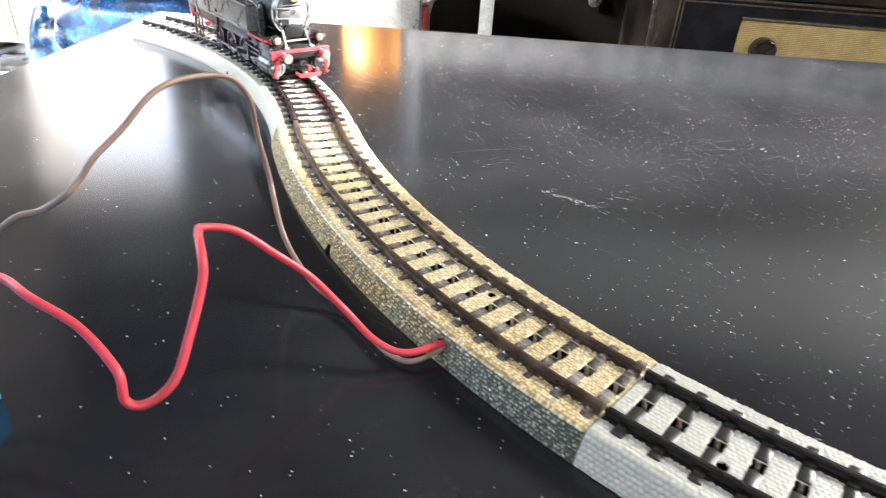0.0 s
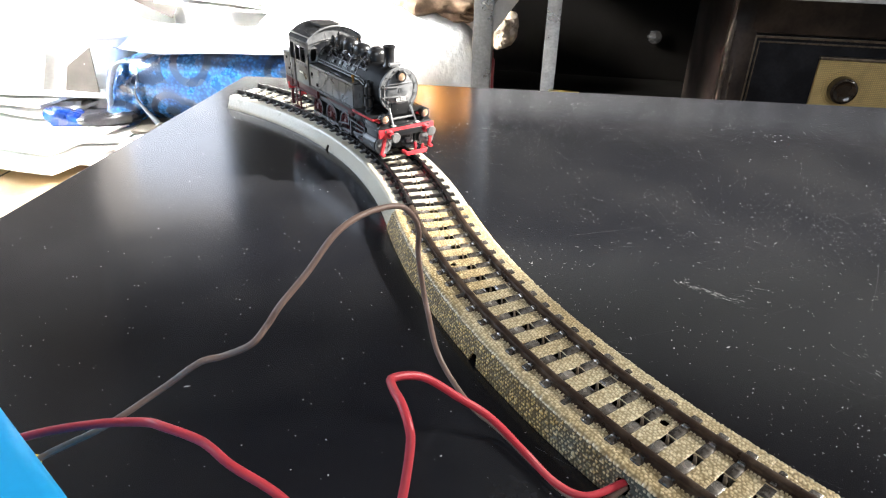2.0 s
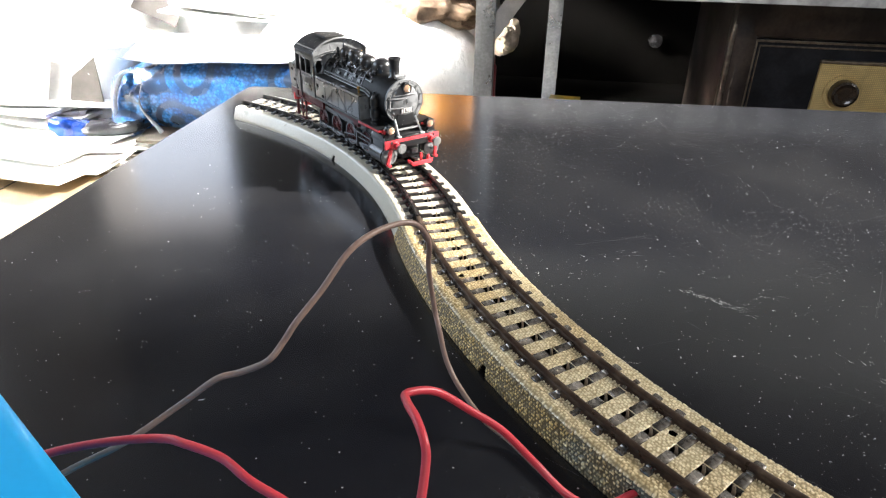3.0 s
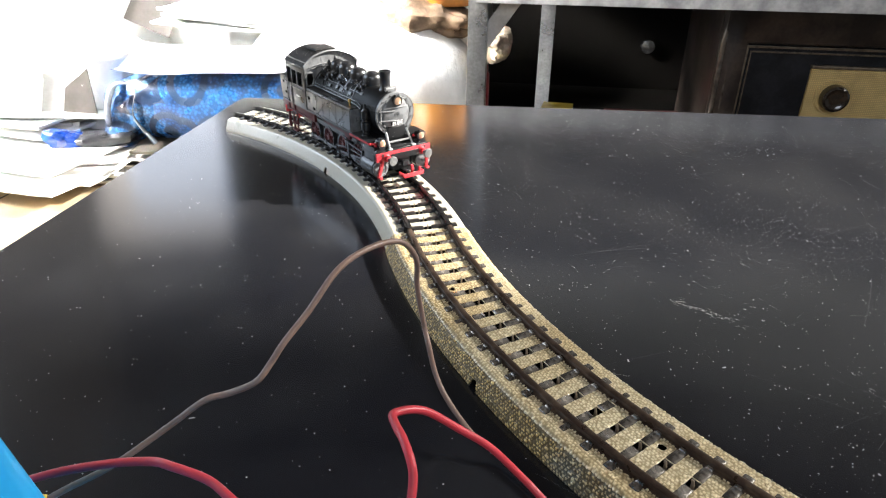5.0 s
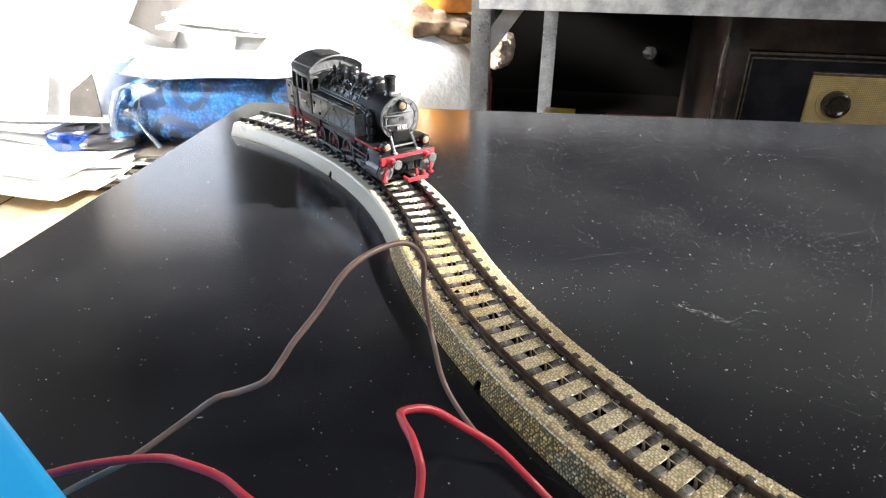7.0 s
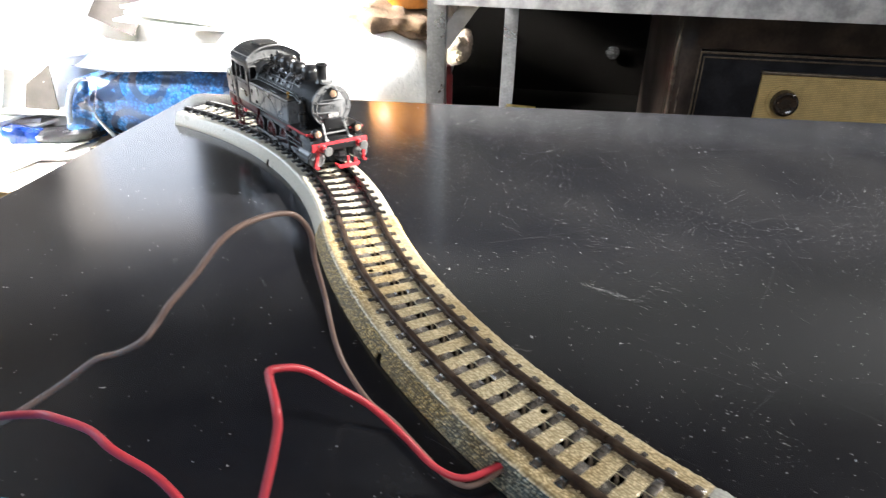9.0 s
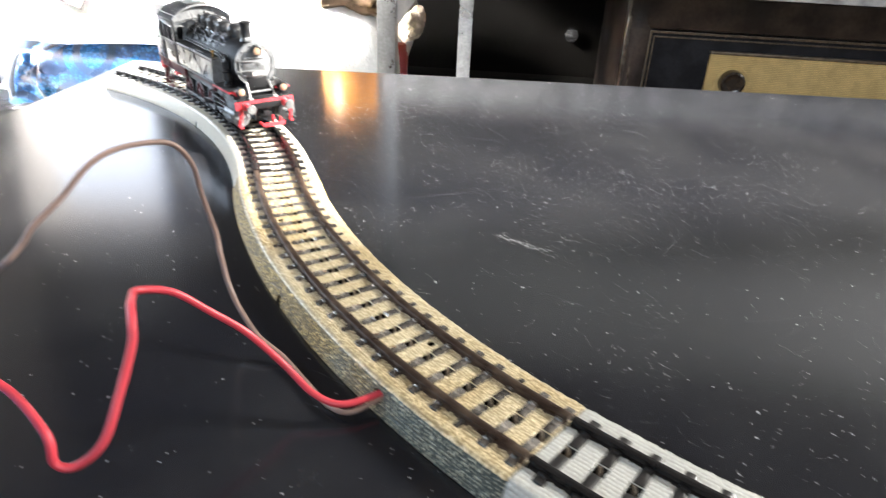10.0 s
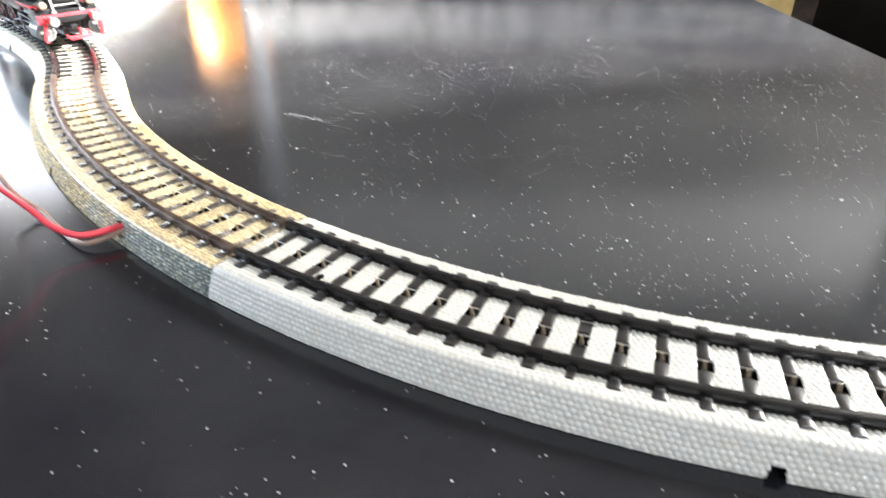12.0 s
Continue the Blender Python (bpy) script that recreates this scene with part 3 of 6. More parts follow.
def bed_mesh(name, place, s0, s1, ties, notch, holes, wire=None, step=0.34, height=1.0, pitch=(1.08, 0.95), jitter=0.5):
    """The embossed bed: a grid along the piece, with bumps, slots for the studs, and holes."""
    sec = section_points(step)
    # length run along the section, to lay out the bumps on the flanks too
    run = [0.0]
    for a, b in zip(sec[:-1], sec[1:]):
        run.append(run[-1] + math.hypot(b[0] - a[0], b[1] - a[1]))
    length = (s1 - s0) * 1000
    n = round(length / step)
    rng = np.random.RandomState(7)
    S = np.linspace(0, length, n + 1)
    U = np.array([p[0] for p in sec])
    Z = np.array([p[1] for p in sec])
    T = np.array(run)
    SS, TT = np.meshgrid(S, T, indexing="ij")
    row = np.floor(TT / pitch[1])
    ph = SS / pitch[0] + 0.5 * (row % 2)
    cell = np.floor(ph)
    ju = np.modf(np.abs(np.sin(cell * 12.9898 + row * 78.233) * 43758.5453))[0]
    jv = np.modf(np.abs(np.sin(cell * 39.346 + row * 11.135) * 24634.6345))[0]
    fx, fy = ph - cell - 0.5 + (ju - 0.5) * jitter, TT / pitch[1] - row - 0.5 + (jv - 0.5) * jitter
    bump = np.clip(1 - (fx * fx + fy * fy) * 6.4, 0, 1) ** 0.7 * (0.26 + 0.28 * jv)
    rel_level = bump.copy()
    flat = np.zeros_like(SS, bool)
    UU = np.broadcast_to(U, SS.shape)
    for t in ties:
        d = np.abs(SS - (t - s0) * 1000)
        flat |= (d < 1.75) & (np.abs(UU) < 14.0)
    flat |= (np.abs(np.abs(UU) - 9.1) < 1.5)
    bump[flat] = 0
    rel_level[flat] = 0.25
    # the top side edges stay crisp at the ends of the piece
    bump[(SS < 0.5) | (SS > length - 0.5)] *= 0.3
    flank = np.abs(UU) > 16.3
    bump *= np.where(flank, 0.28 if place is arc_far else min(1.0, height * 1.6), height)
    nz = np.where(flank, 0.42, 1.0)
    nu = np.where(flank, np.sign(UU) * 0.90, 0.0)
    zz = Z[None, :] + bump * nz
    uu = UU + bump * nu
    verts = []
    for i in range(n + 1):
        for k in range(len(U)):
            p = place(float(s0 + S[i] / 1000), float(uu[i, k] / 1000))
            verts.append((p.x, p.y, float(zz[i, k] / 1000)))
    drop = np.zeros((n, len(U) - 1), bool)
    sc = (S[:-1] + S[1:]) / 2
    uc, zc = (U[:-1] + U[1:]) / 2, (Z[:-1] + Z[1:]) / 2
    SC, UC = np.meshgrid(sc, uc, indexing="ij")
    ZC = np.broadcast_to(zc, SC.shape)
    for t in ties:
        drop |= (np.abs(SC - (t - s0) * 1000) < 1.65) & (np.abs(UC) < 1.95)
    for hs, hu, r in holes:
        drop |= ((SC - (hs - s0) * 1000) ** 2 + (UC - hu) ** 2 < r * r) & (ZC > 7.5)
    if notch is not None:
        for side in (-1, 1):
            drop |= (np.abs(SC - (notch - s0) * 1000) < 1.9 - 0.25 * ZC) & (ZC < 2.9) & (np.sign(UC) == side)
    if wire is not None:
        drop |= ((SC - (wire - s0) * 1000) ** 2 + ((ZC - 4.2) * 1.1) ** 2 < 2.0 ** 2) & (UC > 16)
    m = len(U)
    faces = [(i * m + k, (i + 1) * m + k, (i + 1) * m + k + 1, i * m + k + 1) for i in range(n) for k in range(m - 1) if not drop[i, k]]
    # closed ends
    faces += [tuple(range(m)), tuple(n * m + k for k in reversed(range(m)))]
    me = bpy.data.meshes.new(name)
    me.from_pydata(verts, [], faces)
    me.shade_smooth()
    me.set_sharp_from_angle(angle=radians(60))
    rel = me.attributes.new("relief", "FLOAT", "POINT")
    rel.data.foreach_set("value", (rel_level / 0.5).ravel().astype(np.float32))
    age = me.attributes.new("age", "FLOAT", "POINT")
    age.data.foreach_set("value", (SS / length).ravel().astype(np.float32))
    # flanks carry the second material
    mi = [1 if abs(uc[k]) > 16.6 else 0 for i in range(n) for k in range(m - 1) if not drop[i, k]] + [1, 1]
    me.polygons.foreach_set("material_index", mi)
    me.update()
    return me


RAIL_SECTION = [(-2.2, 7.8), (-2.1, 8.25), (-0.90, 8.6), (-0.75, 9.2), (-1.05, 9.4), (-1.05, 9.95), (-0.7, RAIL_TOP), (0.7, RAIL_TOP), (1.05, 9.95), (1.05, 9.4), (0.75, 9.2), (0.90, 8.6), (2.1, 8.25), (2.2, 7.8)]


def rail_bm(place, s0, s1, mid):
    bm = BM()
    n = max(2, round((s1 - s0) * 1000 / 3.0))
    rings = []
    for i in range(n + 1):
        s = s0 + (s1 - s0) * i / n
        ring = []
        for u, z in RAIL_SECTION:
            p = place(s, (mid + u) / 1000)
            ring.append(bm.verts.new((p.x, p.y, z / 1000)))
        rings.append(ring)
    k = len(RAIL_SECTION)
    for a, b in zip(rings[:-1], rings[1:]):
        for j in range(k):
            bm.faces.new((a[j], a[(j + 1) % k], b[(j + 1) % k], b[j]))
    bm.faces.new(rings[0])
    bm.faces.new(rings[-1][::-1])
    bmesh.ops.recalc_face_normals(bm, faces=bm.faces)
    return bm


def loft(bm, stations):
    """One strip along x through sections given as (x, half width, height of the top)."""
    rings = []
    for x, w, h in stations:
        z = min(-0.8, h - 0.9)
        rings.append([bm.verts.new(p) for p in ((x, -w, z), (x, -w, h - 0.55), (x, -0.88 * w, h - 0.2), (x, -0.55 * w, h), (x, 0.55 * w, h), (x, 0.88 * w, h - 0.2), (x, w, h - 0.55), (x, w, z))])
    for p, q in zip(rings[:-1], rings[1:]):
        for k in range(7):
            bm.faces.new((p[k], q[k], q[k + 1], p[k + 1]))
    bm.faces.new(rings[0])
    bm.faces.new(rings[-1][::-1])
    bmesh.ops.recalc_face_normals(bm, faces=bm.faces)


def tie_mesh():
    """One sleeper along x, in millimetres: rounded halves that dip at the slot, with chairs that hold the rails."""
    half = [(1.60, 1.0, -3.0), (1.80, 1.4, -2.6), (1.9, 1.55, 0.40), (2.0, 1.6, 0.62), (2.4, 1.62, 0.75), (6.7, 1.62, 0.75), (6.85, 1.2, 0.85), (7.0, 1.05, 1.25), (7.75, 1.05, 1.2), (7.9, 1.5, 0.70), (10.2, 1.5, 0.70), (10.35, 1.05, 1.2), (11.1, 1.05, 1.3), (11.3, 1.3, 0.9), (11.45, 1.62, 0.78), (13.2, 1.58, 0.74), (13.5, 1.45, 0.35)]
    bm = BM()
    loft(bm, [(-x, w, h) for x, w, h in reversed(half)] + [(x, w, h) for x, w, h in half])
    bmesh.ops.scale(bm, vec=(MM,) * 3, verts=bm.verts)
    me = bpy.data.meshes.new("sleeper")
    bm.to_mesh(me)
    bm.free()
    me.shade_smooth()
    me.set_sharp_from_angle(angle=radians(38))
    return me


def stud_mesh():
    """The contact tongue that stands up through the slot of a sleeper."""
    bm = BM()
    box(bm, (0, 0, -1.2), (0.45, 1.0, 2.4), 0.1)
    box(bm, (0.05, -0.1, 0.7), (0.45, 0.8, 1.9), 0.12, rot=Euler((0.15, 0.12, 0)).to_matrix())
    bmesh.ops.scale(bm, vec=(MM,) * 3, verts=bm.verts)
    me = bpy.data.meshes.new("stud")
    bm.to_mesh(me)
    bm.free()
    return me


def plate_mesh():
    """The riveted contact plate that takes the place of a sleeper."""
    bm = BM()
    for sgn in (-1, 1):
        box(bm, (sgn * 4.2, 0, 0.05), (4.6, 3.1, 0.6), 0.12)
        box(bm, (sgn * 11.9, 0, 0.05), (3.2, 2.4, 1.3), 0.25, taper=(0.9, 0.72))
        box(bm, (sgn * 2.3, 0, 0.35), (0.5, 2.4, 0.9), 0.1, rot=Euler((0, sgn * 0.7, 0)).to_matrix())
        box(bm, (sgn * 7.55, 0, 0.55), (0.9, 1.5, 0.9), 0.15)
        box(bm, (sgn * 10.65, 0, 0.6), (0.9, 1.5, 1.0), 0.15)
    bmesh.ops.scale(bm, vec=(MM,) * 3, verts=bm.verts)
    me = bpy.data.meshes.new("contact_plate")
    bm.to_mesh(me)
    bm.free()
    return me


def track_piece(label, place, s0, s1, pitch, first, plates, bed_mat, rail_mat, tie_mat, notch, holes=(), wire=None, gap=0.0004, flank_mat=None):
    TP = thing("track_piece", label, "model track", group="model railway track")
    ties, s = [], first
    while s < s1 - 0.0022:
        if s > s0 + 0.002:
            ties.append(s)
        s += pitch
    bed = new("bed", bed_mesh("bed", place, s0 + gap, s1 - gap, ties, notch, holes, wire, height=0.42 if place is arc_far else 0.62 if flank_mat is None else 0.72, pitch=(1.45, 1.22) if rail_mat is M_RAILK and place is arc_near else (1.08, 0.95), jitter=0.18 if rail_mat is M_RAILK and place is arc_near else 0.5))
    bed.data.materials.append(bed_mat)
    bed.data.materials.append(flank_mat or bed_mat)
    bed.parent = TP
    mod = bed.modifiers.new("sheet", "SOLIDIFY")
    mod.thickness, mod.offset = 0.0004, 0 - 1
    for mid in (-9.05, 9.05):
        part("rail", rail_bm(place, s0 + 0.0004, s1 - 0.0004, mid), rail_mat, TP)
    tm, sm, pm = tie_mesh(), stud_mesh(), plate_mesh()
    tm.materials.append(tie_mat)
    pm.materials.append(tie_mat)
    sm.materials.append(M_STUD)
    for k, s in enumerate(ties):
        p, q = place(s, 0), place(s, 0.001)
        d = q - p
        m = Matrix.Translation((p.x, p.y, 0.0079)) @ Matrix.Rotation(math.atan2(d.y, d.x), 4, "Z")
        tie = new("sleeper", pm if k in plates else tm)
        tie.parent, tie.matrix_basis = TP, m
        st = new("stud", sm)
        st.parent = tie
    return TP


deg = radians
SP = 1.3 * deg(1) * R1
track_piece("curved tinplate track with golden tan ballast, brown rails and worn sleepers", arc_near, 0.0, deg(A_FRONT - A_FAR) * R1, SP, deg(204.97 - 2 * 1.3 - A_FAR) * R1 + 0.0002, (8, 15, 21), M_GOLD, M_RAIL, M_TIE,
            deg(216.6 - A_FAR) * R1, ((deg(225.1 - A_FAR) * R1, -4.4, 1.25), (deg(209.6 - A_FAR) * R1, 5.6, 1.2)), deg(226.0 - A_FAR) * R1, flank_mat=M_FLANK)
SPF = 1.36 * deg(1) * R1
track_piece("curved tinplate track with pale grey ballast and black rails", arc_near, deg(A_FRONT - A_FAR) * R1, deg(276 - A_FAR) * R1, SPF, deg(252.56 - 14 * 1.36 - A_FAR) * R1, (10,), M_PALE, M_RAILK, M_TIEK,
            deg(253.2 - A_FAR) * R1, ((deg(236.7 - A_FAR) * R1, 5.3, 1.3),))
track_piece("tightly curved tinplate track with cream ballast and dark rails", arc_far, 0.0, deg(45) * R2, 0.00815, 0.0035, (4, 24), M_PALE_B, M_RAILK, M_TIEK,
            deg(22) * R2)

# ---- shelving behind the table ----
M_STAYB = mat("pale_enamel", (0.55, 0.54, 0.51), rough=0.4, var=0.15, scale=60, fine=400, bump=0.1, depth=0.0002)
SHELF = thing("metal_shelving", "zinc-plated slotted steel shelving behind the table", "shelving", Matrix.Translation((0.15, 0.62, -0.75)))
sup = Matrix.Translation((-0.15, -0.62, 0.75))


def angle_post(x, y, z0, z1, w, flip=1):
    """A slotted angle-iron post."""
    bm = BM()
    box(bm, (x, y, (z0 + z1) / 2), (w, 0.002, z1 - z0), 0.0005)
    box(bm, (x - flip * w / 2 + flip * 0.001, y + w / 2, (z0 + z1) / 2), (0.002, w, z1 - z0), 0.0005)
    return bm


part("post", angle_post(-0.0555, 0.46, -0.75, 0.75, 0.020, -1), M_ZINC, SHELF, at=sup)
part("post", angle_post(0.0175, 0.70, -0.75, 0.058, 0.019), M_ZINC, SHELF, at=sup)
part("post", angle_post(0.80, 0.46, -0.75, 0.75, 0.022), M_ZINC, SHELF, at=sup)
bm = BM()
box(bm, (0.373, 0.452, 0.0645), (0.86, 0.004, 0.040), 0.0008)
box(bm, (0.373, 0.458, 0.0455), (0.86, 0.014, 0.002), 0.0006)
part("beam", bm, M_BEAM, SHELF, at=sup)
# boards coloured near-black instead of zinc: the shelf's shade is in the colour
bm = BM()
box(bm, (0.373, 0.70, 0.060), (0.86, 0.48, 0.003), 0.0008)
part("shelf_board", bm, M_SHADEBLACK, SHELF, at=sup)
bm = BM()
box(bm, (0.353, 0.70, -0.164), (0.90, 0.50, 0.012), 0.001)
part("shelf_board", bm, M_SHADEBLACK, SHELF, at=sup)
bm = BM()
box(bm, (0.033, 0.472, 0.028), (0.062, 0.003, 0.017), 0.0006, rot=Euler((0, radians(-55), 0)).to_matrix())
bmesh.ops.translate(bm, vec=(-0.066, 0, -0.001), verts=bm.verts)
part("brace", bm, M_STAYB, SHELF, at=sup)

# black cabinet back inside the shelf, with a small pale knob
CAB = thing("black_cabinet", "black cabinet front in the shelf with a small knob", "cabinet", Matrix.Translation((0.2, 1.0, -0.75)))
# panel colour lowered further to carry the shade inside the shelf
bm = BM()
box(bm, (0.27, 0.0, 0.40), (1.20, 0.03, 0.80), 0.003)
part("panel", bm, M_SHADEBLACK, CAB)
bm = BM()
lathe(bm, (-0.005, -0.015, 0.66), (0, -1, 0), [(0, 0.006), (0.006, 0.006), (0.012, 0.012), (0.018, 0.011), (0.021, 0.0)])
part("knob", bm, M_STEEL, CAB, "small round pale metal knob")

M_MOULD = mat("worn_lacquer", (0.17, 0.15, 0.125), rough=0.25, metal=0.4, var=0.5, scale=60, fine=400, bump=0.2, depth=0.0003, other=(0.025, 0.018, 0.014), amount=0.5)
# ---- old radio ----
RADIO = thing("radio", "old dark lacquered tube radio with golden speaker cloth", "radio", Matrix.Translation((0.43, 0.57, -0.158)))


def radio_parts():
    base = Matrix.Identity(4)
    bm = BM()
    box(bm, (0.0, 0.105, 0.097), (0.430, 0.190, 0.194), 0.014)
    part("cabinet", bm, M_RADIO, RADIO)
    # raised frame round the front
    bm = BM()
    box(bm, (-0.199, 0.004, 0.097), (0.030, 0.026, 0.190), 0.009)
    box(bm, (0.199, 0.004, 0.097), (0.030, 0.026, 0.190), 0.009)
    box(bm, (0.0, 0.004, 0.171), (0.400, 0.026, 0.040), 0.009)
    box(bm, (0.0, 0.004, 0.010), (0.400, 0.026, 0.020), 0.006)
    part("front_frame", bm, M_RADIO, RADIO)
    bm = BM()
    box(bm, (0.0, 0.008, 0.085), (0.372, 0.008, 0.140), 0.001)
    part("front_panel", bm, M_RADIOF, RADIO)
    for lo, hi in (((-0.184, 0.146), (0.184, 0.1485)), ((-0.184, 0.022), (-0.1815, 0.146)), ((-0.179, 0.141), (0.179, 0.1425)), ((-0.179, 0.022), (-0.1775, 0.141))):
        bm = BM()
        box(bm, ((lo[0] + hi[0]) / 2, 0.003, (lo[1] + hi[1]) / 2), (hi[0] - lo[0], 0.003, hi[1] - lo[1]), 0.0004)
        part("trim_line", bm, M_TRIM, RADIO, "worn gilt trim line")
    bm = BM()
    box(bm, (0.047, 0.0025, 0.0685), (0.310, 0.006, 0.114), 0.0015)
    part("speaker_cloth", bm, M_CLOTH, RADIO, "coarse golden woven cloth")
    bm = BM()
    box(bm, (0.047, 0.002, 0.1275), (0.312, 0.008, 0.0035), 0.001)
    part("cloth_edge", bm, M_TRIM, RADIO)
    for x, w in ((-0.2125, 0.0032), (-0.2035, 0.0016)):
        bm = BM()
        tube(bm, [(x, -0.006, 0.012), (x, -0.008, 0.090), (x, -0.007, 0.150), (x + 0.003, -0.003, 0.172)], w, 10)
        part("corner_moulding", bm, M_MOULD, RADIO, "worn glossy corner moulding")
    k = Vector((-0.078, 0.0, 0.094))
    bm = BM()
    lathe(bm, k, (0, -1, 0), [(0.0, 0.0205), (0.0025, 0.0205), (0.0035, 0.0190), (0.0030, 0.0165), (0.003, 0.015)], 32)
    ring = part("knob_ring", bm, M_CLOTH, RADIO, "pale ring under the knob")
    bm = BM()
    lathe(bm, k, (0, -1, 0), [(0.0, 0.0155), (0.008, 0.0155), (0.012, 0.0145), (0.0135, 0.012), (0.012, 0.0095), (0.0115, 0.006), (0.0125, 0.0)], 32)
    part("knob", bm, M_KNOB, RADIO, "dark brown glossy knob")


radio_parts()

# ---- printed booklets lying on the shelf edge ----
def booklet(x, y, z, w, d, h, rz, material, label):
    ob = thing("booklet", label, "booklet", Matrix.Translation((x, y, z)) @ Matrix.Rotation(radians(rz), 4, "Z"))
    bm = BM()
    box(bm, (0, 0, h * 0.5), (w * 0.985, d * 0.985, h * 0.8))
    part("pages", bm, M_PAPER, ob)
    bm = BM()
    box(bm, (0, 0, h - 0.0003), (w, d, 0.0006), 0.0002)
    box(bm, (0, 0, 0.0003), (w, d, 0.0006), 0.0002)
    part("cover", bm, material, ob)


M_BOOKRED = mat("red_cover", (0.30, 0.035, 0.04), rough=0.4, var=0.2, scale=30, fine=200, bump=0.05)
M_BOOKYEL = mat("yellow_cover", (0.70, 0.50, 0.05), rough=0.4, var=0.2, scale=30, fine=200, bump=0.05)
booklet(0.150, 0.560, -0.1578, 0.095, 0.15, 0.0500, 2, M_BOOKRED, "thick booklet with a dull red cover")
booklet(0.033, 0.575, -0.1578, 0.040, 0.14, 0.0515, -6, M_BOOKYEL, "thick booklet with a yellow cover")

# ---- heap of papers and bags beside and behind the table ----
def pillow(c, size, seed, power=2.6, rough=0.10, freq=14.0, rot=(0, 0, 0), nu=96, nv=56, crease=0.5):
    """A stuffed, crumpled bag: a rounded block with folds."""
    bm = BM()
    rows = []
    off = Vector((seed * 3.1, seed * 1.7, seed * 0.9))
    e = 2.0 / power
    f = lambda v: math.copysign(abs(v) ** e, v)
    for j in range(nv + 1):
        b = -math.pi / 2 + math.pi * j / nv
        row = []
        for i in range(nu):
            a = 2 * math.pi * i / nu
            p = Vector((f(math.cos(b)) * f(math.cos(a)), f(math.cos(b)) * f(math.sin(a)), f(math.sin(b))))
            q = Vector((p.x * size[0], p.y * size[1], p.z * size[2])) / 2
            n1 = noise.noise(q * freq + off)
            n2 = abs(noise.noise(q * freq * 2.3 + off * 2)) * crease
            n3 = abs(noise.noise(q * freq * 5.5 + off * 3)) * crease * 0.5
            q *= 1 + rough * (1.3 * n1 - n2 - n3 + 0.25)
            row.append(q)
        rows.append(row)
    m = Matrix.Translation(c) @ Euler([radians(t) for t in rot]).to_matrix().to_4x4()
    vs = [[bm.verts.new(m @ q) for q in row] for row in rows[1:-1]]
    lo, hi = bm.verts.new(m @ rows[0][0]), bm.verts.new(m @ rows[-1][0])
    for a, b in zip(vs[:-1], vs[1:]):
        for i in range(nu):
            bm.faces.new((a[i], a[(i + 1) % nu], b[(i + 1) % nu], b[i]))
    for i in range(nu):
        bm.faces.new((lo, vs[0][(i + 1) % nu], vs[0][i]))
        bm.faces.new((hi, vs[-1][i], vs[-1][(i + 1) % nu]))
    bmesh.ops.recalc_face_normals(bm, faces=bm.faces)
    return bm


def sheet(c, w, d, rz, seed, curl=0.02, t=0.0008, tilt=(0, 0), n=16):
    """A sheet of paper with a soft curl and real thickness."""
    bm = BM()
    grid = []
    off = Vector((seed * 2.3, seed * 5.1, 0))
    m = Matrix.Translation(c) @ Euler((radians(tilt[0]), radians(tilt[1]), radians(rz))).to_matrix().to_4x4()
    for z in (0, t):
        layer = []
        for i in range(n + 1):
            for j in range(n + 1):
                x, y = w * (i / n - 0.5), d * (j / n - 0.5)
                h = curl * (abs(noise.noise(Vector((x * 6, y * 6, 0)) + off)) + 0.6 * (2 * abs(i / n - 0.5)) ** 4 + 0.5 * (2 * abs(j / n - 0.5)) ** 4)
                layer.append(bm.verts.new(m @ Vector((x, y, h + z))))
        grid.append(layer)
    k = n + 1
    for layer, flip in ((grid[0], True), (grid[1], False)):
        for i in range(n):
            for j in range(n):
                q = (layer[i * k + j], layer[(i + 1) * k + j], layer[(i + 1) * k + j + 1], layer[i * k + j + 1])
                bm.faces.new(q[::-1] if flip else q)
    rim = [i * k for i in range(k)] + [n * k + j for j in range(1, k)] + [i * k + n for i in range(n - 1, -1, -1)] + [j for j in range(n - 1, 0, -1)]
    for a, b in zip(rim, rim[1:] + rim[:1]):
        bm.faces.new((grid[0][a], grid[0][b], grid[1][b], grid[1][a]))
    bmesh.ops.recalc_face_normals(bm, faces=bm.faces)
    return bm


def loose(name, bm, material, label, category, group=""):
    return tagged(part(name, bm, material), label, category, group)


# cardboard boxes that carry the heap
def carton(label, c, size):
    ob = thing("cardboard_box", label, "box", Matrix.Translation(c))
    w, d, h = size
    bm = BM()
    box(bm, (0, 0, h / 2 - 0.003), (w, d, h - 0.006), 0.004)
    part("body", bm, M_CARD, ob)
    for sgn in (-1, 1):
        bm = BM()
        box(bm, (sgn * w * 0.25, 0, h - 0.0035), (w * 0.5 - 0.002, d - 0.01, 0.005), 0.001)
        part("flap", bm, M_CARD, ob)
    bm = BM()
    for k in range(7):
        box(bm, (-w * 0.42 + w * 0.13 * k, 0, h - 0.0007), (0.0016, d - 0.02, 0.0012), 0.0004)
    part("crease", bm, M_CARDK, ob)


carton("large beige cardboard box beside the table", (-0.625, 0.42, -0.75), (0.75, 0.86, 0.60))
carton("narrow beige cardboard box under the white bag", (-0.155, 0.58, -0.75), (0.165, 0.46, 0.60))

TOPZ = -0.1495
rng = random.Random(5)
